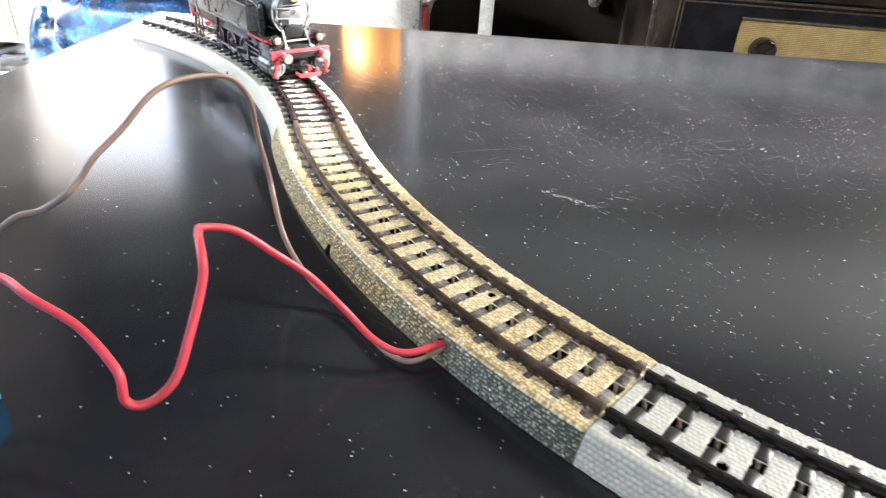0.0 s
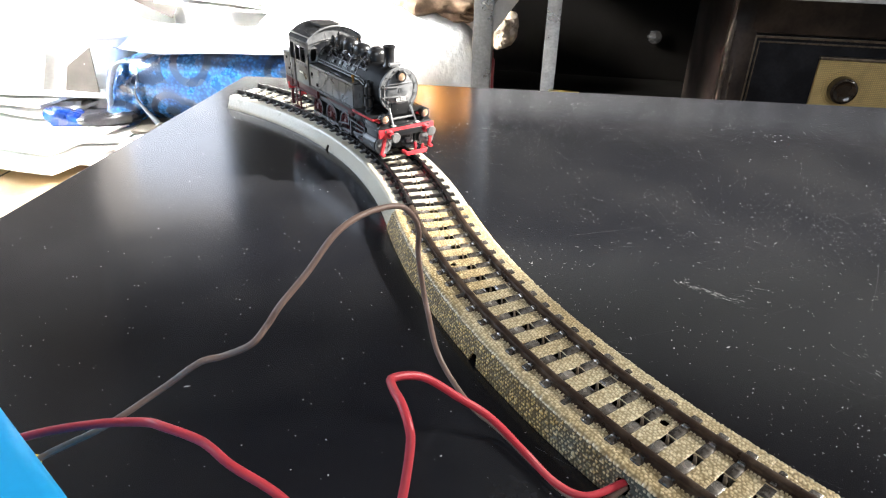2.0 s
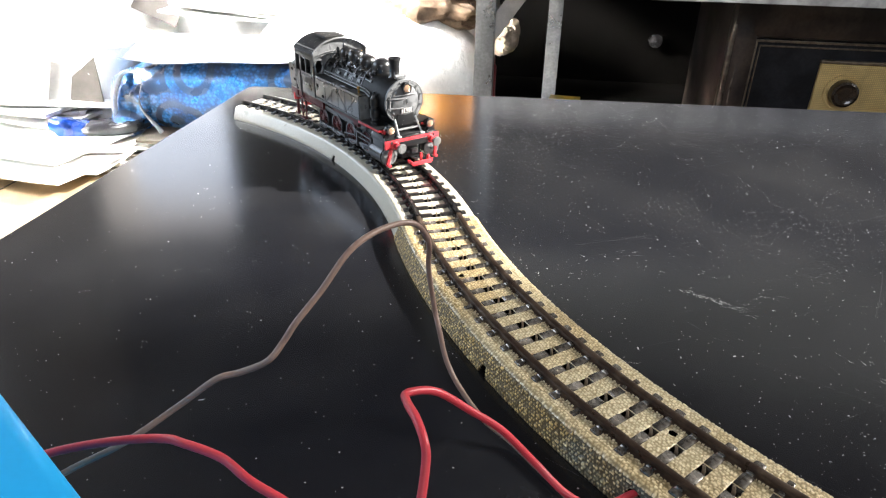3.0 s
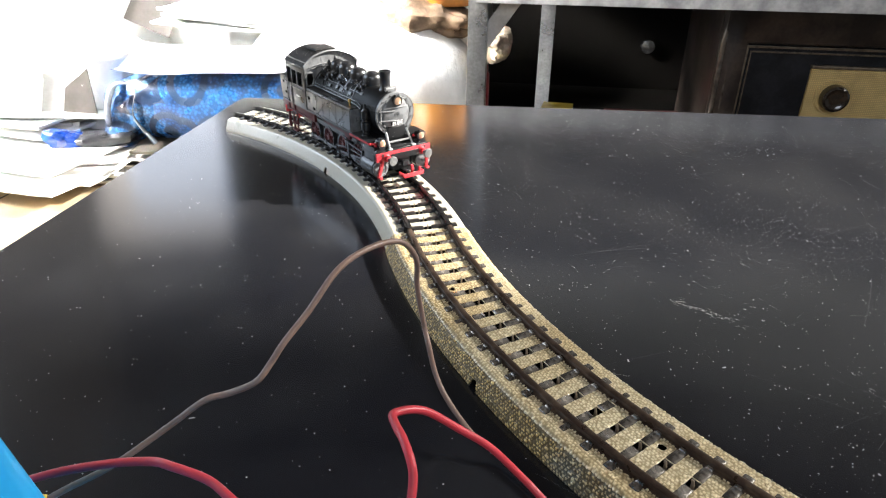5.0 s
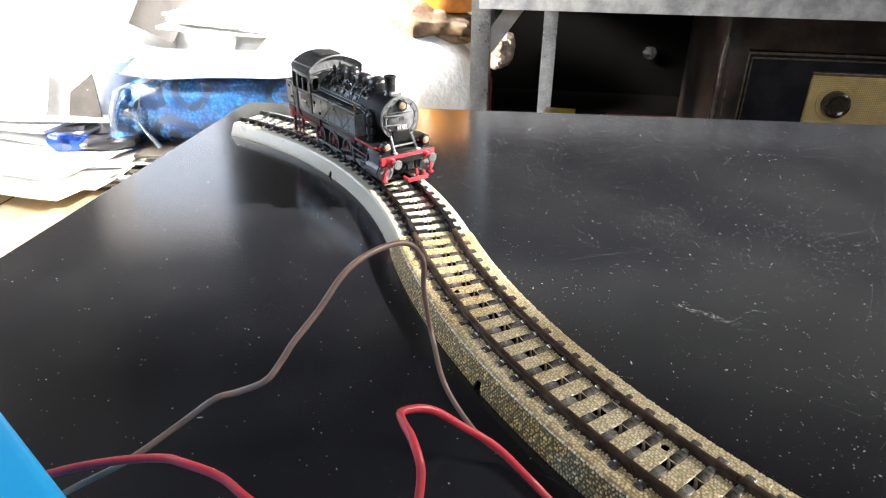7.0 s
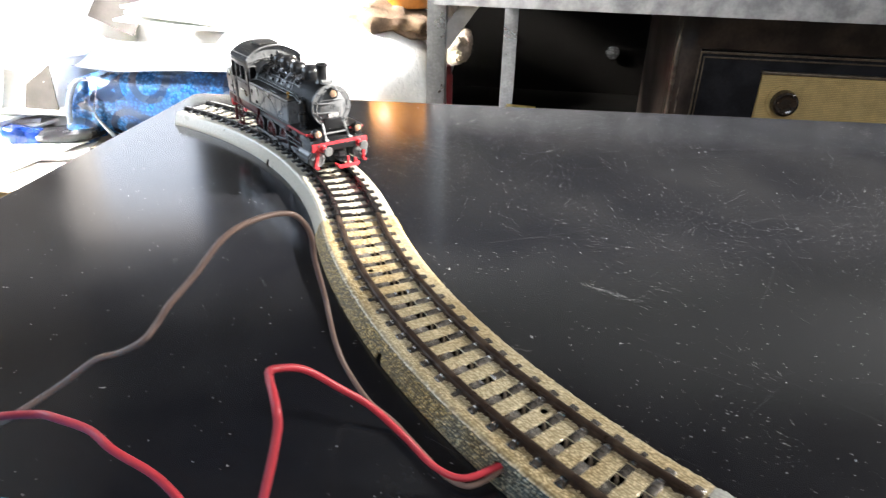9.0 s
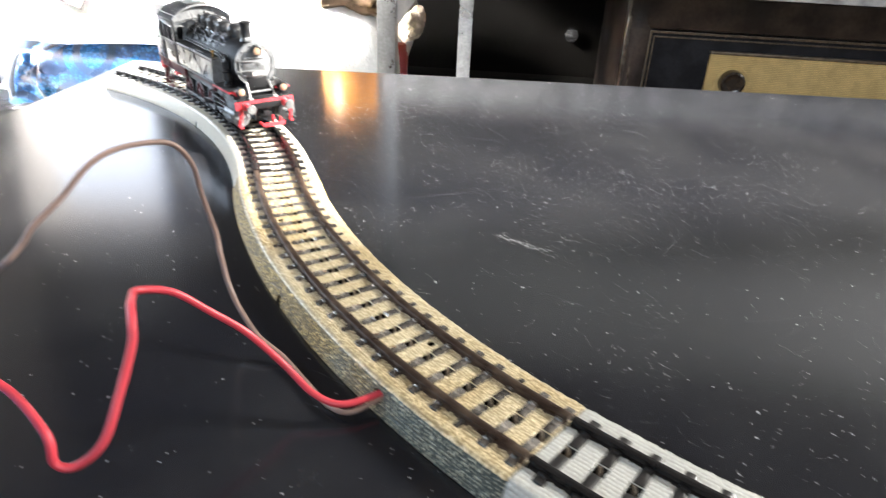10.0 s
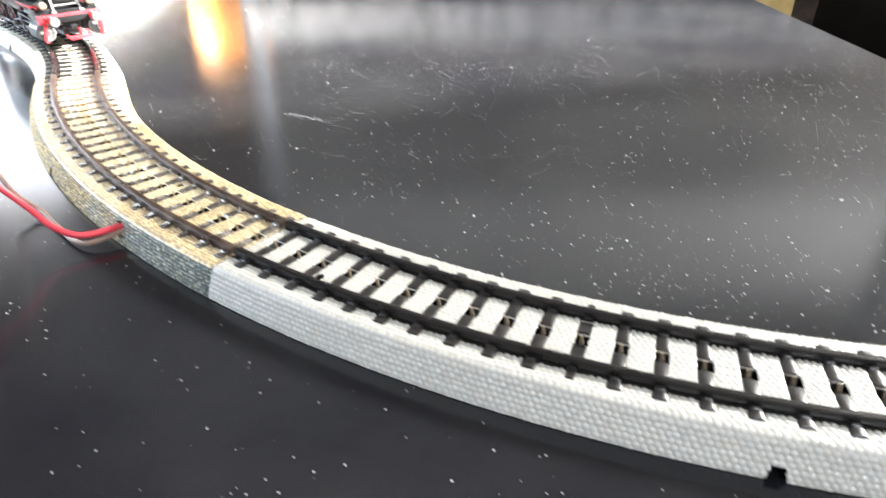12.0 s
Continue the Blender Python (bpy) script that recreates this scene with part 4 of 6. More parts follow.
# stack of papers on the box
for k in range(8):
    bm = sheet((-0.60 + rng.uniform(-0.02, 0.03), 0.445 + rng.uniform(-0.03, 0.02), TOPZ + 0.0005 + 0.0030 * k), 0.30, 0.21, rng.uniform(-16, 16), k, curl=0.004, t=0.0022)
    loose("magazine", bm, M_PAPER if k % 3 else M_PAPERG, "white magazine in a loose stack of papers", "magazine", "magazines in the stack")
for k in range(4):
    bm = sheet((-0.665 + rng.uniform(-0.03, 0.03), 0.53, TOPZ + 0.036 + 0.006 * k), 0.27, 0.20, rng.uniform(-12, 12), 30 + k, curl=0.005, t=0.004, tilt=(3, 2))
    loose("paper", bm, M_PAPERG if k == 1 else M_PAPER, "curled sheet of white paper", "paper", "papers on the heap")
# card edges at the foot of the heap
for k, (x, y, z, rz, w, m) in enumerate(((-0.40, 0.455, TOPZ + 0.001, 14, 0.19, M_CARD), (-0.385, 0.470, TOPZ + 0.008, 22, 0.17, M_CARDK), (-0.375, 0.465, TOPZ + 0.015, 9, 0.18, M_PAPERG), (-0.38, 0.475, TOPZ + 0.022, 16, 0.16, M_CARDK))):
    loose("card_sheet", sheet((x, y, z), w, 0.11, rz, 50 + k, curl=0.005, t=0.003), m, "flat card sheet lying under the bags", "card")

# white tub on its side, edge towards the table
TUB = thing("white_tub", "white plastic tub standing among the papers", "tub", Matrix.Translation((-0.528, 0.515, -0.128)) @ Euler((0.10, 0.10, 0)).to_matrix().to_4x4())
bm = BM()
lathe(bm, (0, 0, 0), (0, 0, 1), [(0, 0.0), (0, 0.034), (0.004, 0.037), (0.100, 0.042), (0.102, 0.045), (0.106, 0.045), (0.106, 0.041), (0.006, 0.034), (0.006, 0.0)], 40)
part("body", bm, M_FILM, TUB)
# grey flap: the tub's shaded side put into its colour
bm = sheet((-0.030, -0.050, 0.050), 0.045, 0.055, 10, 71, curl=0.006, t=0.001, tilt=(84, 14))
part("lid", bm, M_PAPERG, TUB, "grey shaded lid flap")

loose("blue_foil", pillow((-0.530, 0.425, -0.121), (0.042, 0.030, 0.024), 4, rough=0.6, freq=44, rot=(0, 10, 20), nu=48, nv=28), M_FOIL, "crumpled piece of bright blue foil", "foil")
loose("black_pouch", pillow((-0.490, 0.432, -0.118), (0.085, 0.040, 0.018), 6, rough=0.4, freq=36, rot=(0, -6, 16), nu=48, nv=28), M_POUCH, "crumpled black plastic pouch lying beside the blue foil", "pouch")
# card cut to the outline of the shadow beside the tub
bm = BM()
prism(bm, [(-0.022, -0.026), (0.022, -0.026), (0.022, 0.028), (-0.012, 0.004)], 0.0016)
loose("card_sheet", bm, M_CARD_SHADE, "grey card added for the shadowed gap beside the white tub", "card").matrix_basis = Matrix.Translation((-0.534, 0.458, -0.070))
# flat dark bar that draws a black line across the papers
bm = BM()
box(bm, (0, 0, 0), (0.120, 0.070, 0.0035), 0.0008)
loose("booklet", bm, M_CARDK, "thin dark bar lying on the papers", "booklet").matrix_basis = Matrix.Translation((-0.572, 0.488, -0.110)) @ Euler((0, radians(-9), radians(5))).to_matrix().to_4x4()
BAG = thing("blue_bag", "clear plastic bag holding blue patterned cloth, plump and creased", "bag", Matrix.Translation((-0.368, 0.482, -0.128)))
part("cloth", pillow((0, 0, 0.046), (0.235, 0.080, 0.086), 9, power=2.8, rough=0.12, freq=15, rot=(0, -2, 4)), M_BLUECLOTH, BAG, "blue cloth with a dark circular pattern")
bm = sheet((0.01, -0.005, 0.093), 0.215, 0.075, 4, 64, curl=0.010, t=0.0006, tilt=(14, -1), n=22)
part("film", bm, M_CLEAR, BAG, "grey translucent creased plastic film")
part("neck", pillow((-0.098, -0.018, 0.034), (0.052, 0.060, 0.078), 12, power=2.3, rough=0.45, freq=34, rot=(0, 14, 0), nu=72, nv=44), M_BLUECLOTH, BAG, "gathered blue cloth under film")
bm = BM()
tube(bm, smooth_path([(-0.116, -0.046, 0.010), (-0.110, -0.052, 0.046), (-0.094, -0.050, 0.076), (-0.074, -0.047, 0.072), (-0.080, -0.050, 0.040), (-0.060, -0.048, 0.008)], 7), lambda t: 0.0022 + 0.0018 * math.sin(7 * t), 10)
part("film_fold", bm, M_CLEAR, BAG)


# white plastic bags and papers heaped up behind
def stuffed_bag(label, c, size, seed, rot, folds):
    ob = thing("white_bag", label, "bag", Matrix.Translation((c[0], c[1], c[2] - size[2] / 2)), "white bags in the heap")
    part("body", pillow((0, 0, size[2] / 2), size, seed, power=2.6, rough=0.06, freq=8, rot=rot), M_FILM, ob)
    for k in range(folds):
        bm = BM()
        lathe(bm, (size[0] * (0.1 - 0.2 * k), size[1] * 0.1, size[2] * 0.96), (0.2, 0.3, 1), [(0, 0.016), (0.006, 0.008), (0.010, 0.006), (0.014, 0.010), (0.026, 0.020), (0.028, 0.019), (0.016, 0.006), (0.016, 0.0)], 14)
        part("knot", bm, M_FILM, ob)


stuffed_bag("large stuffed white plastic bag beside the shelf post", (-0.196, 0.545, -0.067), (0.285, 0.150, 0.165), 15, (0, 2, 2), 1)
stuffed_bag("stuffed white plastic bag leaning on the heap", (-0.690, 0.660, 0.000), (0.360, 0.200, 0.300), 22, (0, -4, 8), 1)
stuffed_bag("tall stuffed white plastic bag at the back of the heap", (-0.440, 0.735, -0.010), (0.520, 0.190, 0.280), 31, (0, 0, -3), 1)
stuffed_bag("stuffed white plastic bag wedged beside the shelving", (-0.165, 0.790, -0.050), (0.200, 0.210, 0.200), 37, (0, 0, 4), 1)
for k, (x, z, w, rz) in enumerate(((-0.330, -0.004, 0.25, 5), (-0.315, 0.0005, 0.24, -3), (-0.325, 0.005, 0.23, 2), (-0.335, 0.0095, 0.22, -4))):
    loose("paper", sheet((x, 0.575, z), w, 0.12, rz, 80 + k, curl=0.003, t=0.003, tilt=(2, 2.5)), M_PAPER, "sheet of white paper lying across the bags", "paper", "papers on the heap")
# added card whose grey replaces shading between the bags
loose("card_sheet", sheet((-0.490, 0.600, 0.016), 0.060, 0.080, 8, 91, curl=0.004, t=0.002, tilt=(70, 24)), M_CARD_SHADE, "grey card added for the shading on the bags", "card")
booklet(-0.735, 0.575, 0.0, 0.09, 0.06, 0.024, 12, M_BOOKRED, "booklet with a red cover on top of the heap")
loose("brown_paper", pillow((-0.122, 0.535, 0.018), (0.105, 0.050, 0.034), 41, rough=0.5, freq=40, rot=(0, 6, 0), nu=64, nv=36), M_BROWN, "crumpled brown wrapping paper", "paper")
loose("brown_paper", pillow((-0.036, 0.525, -0.010), (0.020, 0.030, 0.028), 43, rough=0.8, freq=55, rot=(0, 35, 0), nu=64, nv=36), M_BROWNP, "crumpled beige paper behind the shelf post", "paper")

# orange glazed pot standing in the heap
POT = thing("glazed_pot", "orange-brown glazed pot standing among the bags", "pot", Matrix.Translation((-0.105, 0.560, 0.029)))
bm = BM()
lathe(bm, (0, 0, 0), (0, 0, 1), [(0, 0.0), (0, 0.038), (0.003, 0.041), (0.025, 0.046), (0.055, 0.048), (0.075, 0.045), (0.088, 0.041), (0.088, 0.037), (0.012, 0.035), (0.012, 0.0)], 40)
part("body", bm, M_ORANGE, POT)
bm = BM()
lathe(bm, (0, 0, 0.085), (0, 0, 1), [(0, 0.041), (0.003, 0.045), (0.008, 0.045), (0.010, 0.042), (0.010, 0.037)], 40)
part("rim", bm, M_ORANGE, POT)
# small red can between the shelf posts
CAN = thing("red_can", "small red can standing on the shelf", "can", Matrix.Translation((-0.066, 0.62, -0.158)))
bm = BM()
lathe(bm, (0, 0, 0), (0, 0, 1), [(0, 0.0), (0, 0.012), (0.002, 0.013), (0.092, 0.013), (0.095, 0.011)], 24)
part("body", bm, M_BOOKRED, CAN)
bm = BM()
lathe(bm, (0, 0, 0.095), (0, 0, 1), [(0, 0.011), (0.008, 0.011), (0.010, 0.009), (0.010, 0.0)], 24)
part("cap", bm, M_BOOKRED, CAN)

# ---- tank locomotive (lengths in millimetres above the rail, x ahead) ----
PHI = radians(44.0)
LS = 1.02 * MM
LC = C2 + R2 * Vector((math.cos(PHI), math.sin(PHI)))
HEAD = math.atan2(-math.cos(PHI), math.sin(PHI)) + radians(0.3)
LOCO = thing("model_locomotive", "black and red model steam tank locomotive standing on the track", "model locomotive",
             Matrix.Translation((LC.x, LC.y, RAIL_TOP * MM)) @ Matrix.Rotation(HEAD, 4, "Z"))


def lp(name, bm, material, parent=LOCO, label=""):
    return part(name, bm, material, parent, label, s=LS)


def plate(bm, outline, y, t, plane="xz"):
    """A flat plate of thickness t from an outline in x, z, standing at y."""
    prism(bm, outline, t, Matrix.Translation((0, y, 0)))


M_BUFFER = mat("worn_steel_grey", (0.24, 0.24, 0.24), rough=0.3, metal=0.4, var=0.2, scale=300, fine=2500, bump=0.1, depth=0.00005)
M_DOOR = mat("dark_grey_paint", (0.14, 0.145, 0.15), rough=0.38, var=0.25, scale=260, fine=2500, bump=0.2, depth=0.00008, other=(0.08, 0.083, 0.087), amount=0.4)
M_STAY = mat("pale_grey_paint", (0.42, 0.43, 0.43), rough=0.35, var=0.15, scale=300, fine=2500, bump=0.1, depth=0.00005)
# frame between the wheels
bm = BM()
box(bm, (-1, 0, 8.6), (104, 9.5, 9.0), 0.4)
box(bm, (-30, 0, 5.2), (26, 8.5, 5.0), 0.6)
box(bm, (22, 0, 5.2), (30, 8.5, 5.0), 0.6)
box(bm, (0, 0, 12.5), (108, 20, 3.0), 0.4)
box(bm, (-3, 0, 16.0), (96, 19, 6.0), 0.4)
lp("frame", bm, M_BLACK)

# wheels: four axles
WHEEL_R = 6.2
AX = (-25.5, -8.8, 7.9, 24.6)


def wheel(x, side):
    y = side * 9.0
    W = BM()
    lathe(W, (x, y - side * 1.6, WHEEL_R), (0, side, 0), [(0, 2.0), (0, 6.9), (0.5, 6.9), (0.8, WHEEL_R), (2.9, WHEEL_R - 0.1), (2.9, 5.3), (2.3, 5.2)], 32)
    w = lp("wheel", W, M_BLACK)
    s = BM()
    lathe(s, (x, y + side * 0.2, WHEEL_R), (0, side, 0), [(0, 4.6), (0.7, 4.8), (0.9, 5.2), (0.2, 5.3)], 28)
    for k in range(10):
        a = 2 * math.pi * k / 10
        rod(s, (x + 1.2 * math.cos(a), y + side * 0.7, WHEEL_R + 1.2 * math.sin(a)), (x + 5.0 * math.cos(a), y + side * 0.6, WHEEL_R + 5.0 * math.sin(a)), 0.42, 0.34, 6)
    lathe(s, (x, y - side * 0.4, WHEEL_R), (0, side, 0), [(0, 1.7), (1.7, 1.7), (2.0, 1.3), (2.0, 0.0)], 16)
    # counterweight
    cw = [(x + 4.9 * math.cos(a), WHEEL_R + 4.9 * math.sin(a)) for a in (radians(20 + 10 * k) for k in range(9))]
    plate(s, cw + [(x + 2.9, WHEEL_R + 1.6)], y + side * 0.8, 0.8)
    lp("spokes", s, M_RED_SHADE, w, "red spoked wheel centre")


for x in AX:
    for side in (-1, 1):
        wheel(x, side)

# rods and valve gear
for side in (-1, 1):
    y = side * 12.1
    pin = 2.4
    bm = BM()
    zc = WHEEL_R - pin
    for a, b in zip(AX[:-1], AX[1:]):
        box(bm, ((a + b) / 2, y, zc), (b - a - 1.5, 0.6, 1.25), 0.12)
    for x in AX:
        rod(bm, (x, y - side * 1.8, zc), (x, y + side * 0.55, zc), 1.15, None, 14)
    lp("coupling_rod", bm, M_DARKSTEEL)
    bm = BM()
    p0, p1 = Vector((AX[2], side * 13.0, zc)), Vector((34.0, side * 13.0, WHEEL_R + 0.6))
    d = p1 - p0
    box(bm, (p0 + p1) / 2, (d.length, 0.6, 1.15), 0.12, rot=Euler((0, -math.atan2(d.z, d.x), 0)).to_matrix())
    rod(bm, p0 + Vector((0, -side * 0.7, 0)), p0 + Vector((0, side * 0.7, 0)), 1.35, None, 14)
    lp("connecting_rod", bm, M_DARKSTEEL)
    bm = BM()
    box(bm, (34.5, side * 13.0, WHEEL_R + 0.6), (3.4, 1.6, 3.0), 0.25)
    box(bm, (30.0, side * 13.0, WHEEL_R + 2.3), (18.0, 0.9, 0.7), 0.12)
    box(bm, (30.0, side * 13.0, WHEEL_R - 1.2), (18.0, 0.9, 0.7), 0.12)
    box(bm, (20.6, side * 13.0, WHEEL_R + 2.0), (1.0, 2.2, 9.5), 0.15)
    lp("crosshead", bm, M_DARKSTEEL)
    bm = BM()
    pts = [(AX[2], side * 13.9, zc), (AX[2] - 0.5, side * 14.0, zc + 3.4)]
    rod(bm, pts[0], pts[1], 0.55, None, 8)
    a, b = Vector(pts[1]), Vector((18.5, side * 14.0, 9.0))
    d = b - a
    box(bm, (a + b) / 2, (d.length, 0.5, 0.9), 0.1, rot=Euler((0, -math.atan2(d.z, d.x), 0)).to_matrix())
    box(bm, (18.8, side * 13.8, 11.2), (1.2, 0.9, 6.2), 0.3)
    a, b = Vector((18.5, side * 13.9, 12.0)), Vector((36.0, side * 13.6, 11.0))
    d = b - a
    box(bm, (a + b) / 2, (d.length, 0.5, 0.8), 0.1, rot=Euler((0, -math.atan2(d.z, d.x), 0)).to_matrix())
    box(bm, (35.5, side * 13.9, 8.5), (0.9, 0.6, 6.6), 0.15)
    lp("valve_gear", bm, M_DARKSTEEL)
    bm = BM()
    box(bm, (12.5, side * 13.0, 16.6), (38.0, 1.1, 1.5), 0.2)
    box(bm, (19.0, side * 12.4, 15.0), (5.0, 1.6, 3.0), 0.3)
    lp("gear_bracket", bm, M_RED_SHADE)
    # cylinder block
    bm = BM()
    rod(bm, (39.0, side * 12.6, WHEEL_R + 0.6), (50.0, side * 12.6, WHEEL_R + 0.6), 4.5, None, 24)
    rod(bm, (38.0, side * 12.2, 14.4), (51.0, side * 12.2, 14.4), 2.9, None, 20)
    box(bm, (44.5, side * 10.8, 11.4), (10.6, 8.4, 12.6), 0.8)
    rod(bm, (37.6, side * 12.6, WHEEL_R + 0.6), (39.4, side * 12.6, WHEEL_R + 0.6), 3.6, 4.3, 20)
    rod(bm, (49.8, side * 12.6, WHEEL_R + 0.6), (50.9, side * 12.6, WHEEL_R + 0.6), 4.3, 3.6, 20)
    cyl = lp("cylinder", bm, M_BLACK)
    bm = BM()
    rod(bm, (51.0, side * 12.6, WHEEL_R + 0.6), (53.2, side * 12.6, WHEEL_R + 0.6), 1.0, 0.8, 12)
    rod(bm, (51.0, side * 12.2, 14.4), (53.6, side * 12.2, 14.4), 0.9, 0.7, 12)
    lp("cylinder_cap", bm, M_STEEL, cyl)
    bm = BM()
    lathe(bm, (50.9, side * 12.6, WHEEL_R + 0.6), (1, 0, 0), [(0, 4.4), (0.5, 4.4), (0.7, 4.0), (0.7, 3.2), (0.4, 3.0), (0.4, 1.0)], 28)
    for k in range(8):
        a = math.pi * k / 4
        rod(bm, (51.4, side * 12.6 + 3.6 * math.cos(a), WHEEL_R + 0.6 + 3.6 * math.sin(a)), (52.0, side * 12.6 + 3.6 * math.cos(a), WHEEL_R + 0.6 + 3.6 * math.sin(a)), 0.35, None, 6)
    lp("cylinder_cover", bm, M_GREY, cyl, "grey bolted cylinder cover")

# running boards with red edge
for side in (-1, 1):
    bm = BM()
    box(bm, (-4.0, side * 13.6, 19.6), (100.0, 5.6, 0.8), 0.15)
    box(bm, (38.5, side * 11.6, 19.75), (19.0, 9.4, 0.8), 0.15)
    rb = lp("running_board", bm, M_BLACK)
    bm = BM()
    box(bm, (38.0, side * 16.3, 19.2), (20.0, 0.5, 1.1), 0.12)
    box(bm, (48.2, side * 12.4, 19.2), (0.6, 8.0, 1.1), 0.12)
    lp("edge_strip", bm, M_RED, rb, "red edge strip")
    # red bracket that steps down from the running board to the front deck
    bm = BM()
    plate(bm, [(46.5, 19.0), (48.4, 19.2), (49.8, 16.8), (50.4, 15.2), (52.2, 15.0), (52.2, 11.0), (50.8, 10.4), (49.0, 12.0), (47.0, 15.5)], side * 13.4, 0.9)
    lp("side_bracket", bm, M_RED, rb)

# rear steps and red frame side under the cab
for side in (-1, 1):
    bm = BM()
    box(bm, (-31.0, side * 14.4, 16.4), (33.0, 0.9, 4.6), 0.3)
    box(bm, (-31.0, side * 15.1, 18.4), (33.0, 0.6, 0.9), 0.15)
    box(bm, (-31.0, side * 15.1, 14.4), (33.0, 0.6, 0.8), 0.15)
    for x in (-15.0, -40.5):
        box(bm, (x, side * 15.1, 16.4), (0.9, 0.7, 4.6), 0.15)
    sf = lp("side_frame", bm, M_RED_SHADE)
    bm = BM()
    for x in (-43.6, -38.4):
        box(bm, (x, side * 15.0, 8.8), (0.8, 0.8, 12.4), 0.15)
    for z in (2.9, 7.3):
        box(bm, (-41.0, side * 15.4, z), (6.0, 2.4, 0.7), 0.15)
    lp("footstep", bm, M_RED_SHADE)

# boiler and smokebox
BZ, BR = 31.2, 10.1
DK_ = 1.12


def widen(bm):
    """Scales a piece of the smokebox front about the boiler axis."""
    bmesh.ops.scale(bm, vec=(1, DK_, DK_), space=Matrix.Translation((0, 0, -BZ)), verts=bm.verts)
    return bm


bm = BM()
lathe(bm, (-22, 0, BZ), (1, 0, 0), [(0, BR + 0.5), (9.0, BR + 0.5), (9.2, BR), (47.0, BR), (47.0, BR + 0.25), (48.4, BR + 0.25), (48.4, BR + 0.55), (66.5, BR + 0.55), (67.2, BR + 0.2), (67.2, 0.0)], 48)
lp("boiler", bm, M_BOILER)
bm = BM()
for x in (-14.0, -9.0, -7.6, 1.5, 6.0, 7.2, 8.4, 15.0, 25.3):
    lathe(bm, (x, 0, BZ), (1, 0, 0), [(-0.35, BR + 0.0), (-0.35, BR + 0.22), (0.35, BR + 0.22), (0.35, BR + 0.0)], 40)
lp("boiler_band", bm, M_BLACK)
bm = BM()
box(bm, (35.0, 0, 21.2), (24.0, 10.0, 9.0), 0.8)
box(bm, (44.5, 0, 18.5), (5.0, 13.0, 4.0), 0.6)
lp("smokebox_saddle", bm, M_BLACK)

# smokebox door with ring, hinges and dogs
bm = BM()
lathe(bm, (45.0, 0, BZ), (1, 0, 0), [(0, 9.75), (0.7, 9.75), (1.0, 9.4), (1.0, 8.2), (0.7, 8.0), (0.7, 7.4), (1.3, 7.1), (1.9, 6.0), (2.5, 4.0), (2.8, 2.0), (2.9, 0.0)], 48)
DOOR = lp("smokebox_door", widen(bm), M_DOOR, LOCO, "worn grey domed smokebox door")
bm = BM()
for k in range(12):
    a = 2 * math.pi * (k + 0.5) / 12
    cy, cz = 8.7 * math.sin(a), BZ + 8.7 * math.cos(a)
    rod(bm, (45.8, cy, cz), (46.7, cy, cz), 0.45, 0.3, 8)
for k in range(8):
    a = 2 * math.pi * (k + 0.2) / 8
    box(bm, (46.3, 7.3 * math.sin(a), BZ + 7.3 * math.cos(a)), (0.7, 1.3, 0.8), 0.15, rot=Euler((-a, 0, 0)).to_matrix())
lp("door_dog", widen(bm), M_SILVER, DOOR)
bm = BM()
for r in (9.55, 7.75):
    tube(bm, [(45.95, r * math.sin(2 * math.pi * k / 48), BZ + r * math.cos(2 * math.pi * k / 48)) for k in range(49)], 0.24, 6)
lp("door_ring", widen(bm), M_DOOR, DOOR)
bm = BM()
for z in (-2.2, 2.0):
    tube(bm, smooth_path([(46.4, -7.6, BZ + z), (47.2, -5.6, BZ + z), (47.8, -3.4, BZ + z), (48.0, -1.6, BZ + z)], 4), 0.42, 6)
rod(bm, (46.4, -7.7, BZ - 3.2), (46.4, -7.7, BZ + 3.2), 0.4, None, 8)
lp("door_hinge", widen(bm), M_GREY, DOOR)
bm = BM()
tube(bm, smooth_path([(46.6, -5.8, BZ + 3.0), (47.9, -3.0, BZ + 3.4), (48.3, 0, BZ + 3.5), (47.9, 3.0, BZ + 3.4), (46.6, 5.8, BZ + 3.0)], 5), 0.28, 8)
lp("hand_rail", widen(bm), M_GREY, DOOR)
bm = BM()
lathe(bm, (47.6, 0, BZ + 0.4), (1, 0, 0), [(0, 1.25), (0.5, 1.25), (0.5, 0.8), (0.35, 0.8)], 20)
box(bm, (48.0, 0, BZ + 0.4), (0.4, 0.35, 2.2), 0.08)
lp("door_handle", widen(bm), M_GREY, DOOR)
bm = BM()
box(bm, (47.7, 0, BZ - 3.4), (0.7, 6.0, 1.9), 0.15)
NP = lp("number_plate", widen(bm), M_BLACK, DOOR)
bm = BM()
for y in (-2.3, -1.3, 0.1, 1.1, 2.1):
    box(bm, (48.1, y, BZ - 3.4), (0.15, 0.55, 1.15), 0.05)
box(bm, (48.07, 0, BZ - 2.5), (0.12, 5.6, 0.12))
box(bm, (48.07, 0, BZ - 4.3), (0.12, 5.6, 0.12))
lp("plate_bars", widen(bm), M_WHITE, NP, "pale raised marks")

# chimney
bm = BM()
lathe(bm, (37.2, 0, BZ + 9.8), (0, 0, 1), [(0, 3.6), (0.7, 3.1), (1.4, 2.55), (5.6, 2.5), (8.2, 2.65), (8.8, 3.1), (9.5, 3.15), (9.8, 2.8), (9.8, 2.2), (7.5, 2.0), (7.5, 0.0)], 32)
lp("chimney", bm, M_BLACK)
# bell or pipe lying across in front of the chimney
bm = BM()
rod(bm, (42.2, -3.0, BZ + 11.6), (42.2, 3.0, BZ + 11.6), 1.0, None, 14)
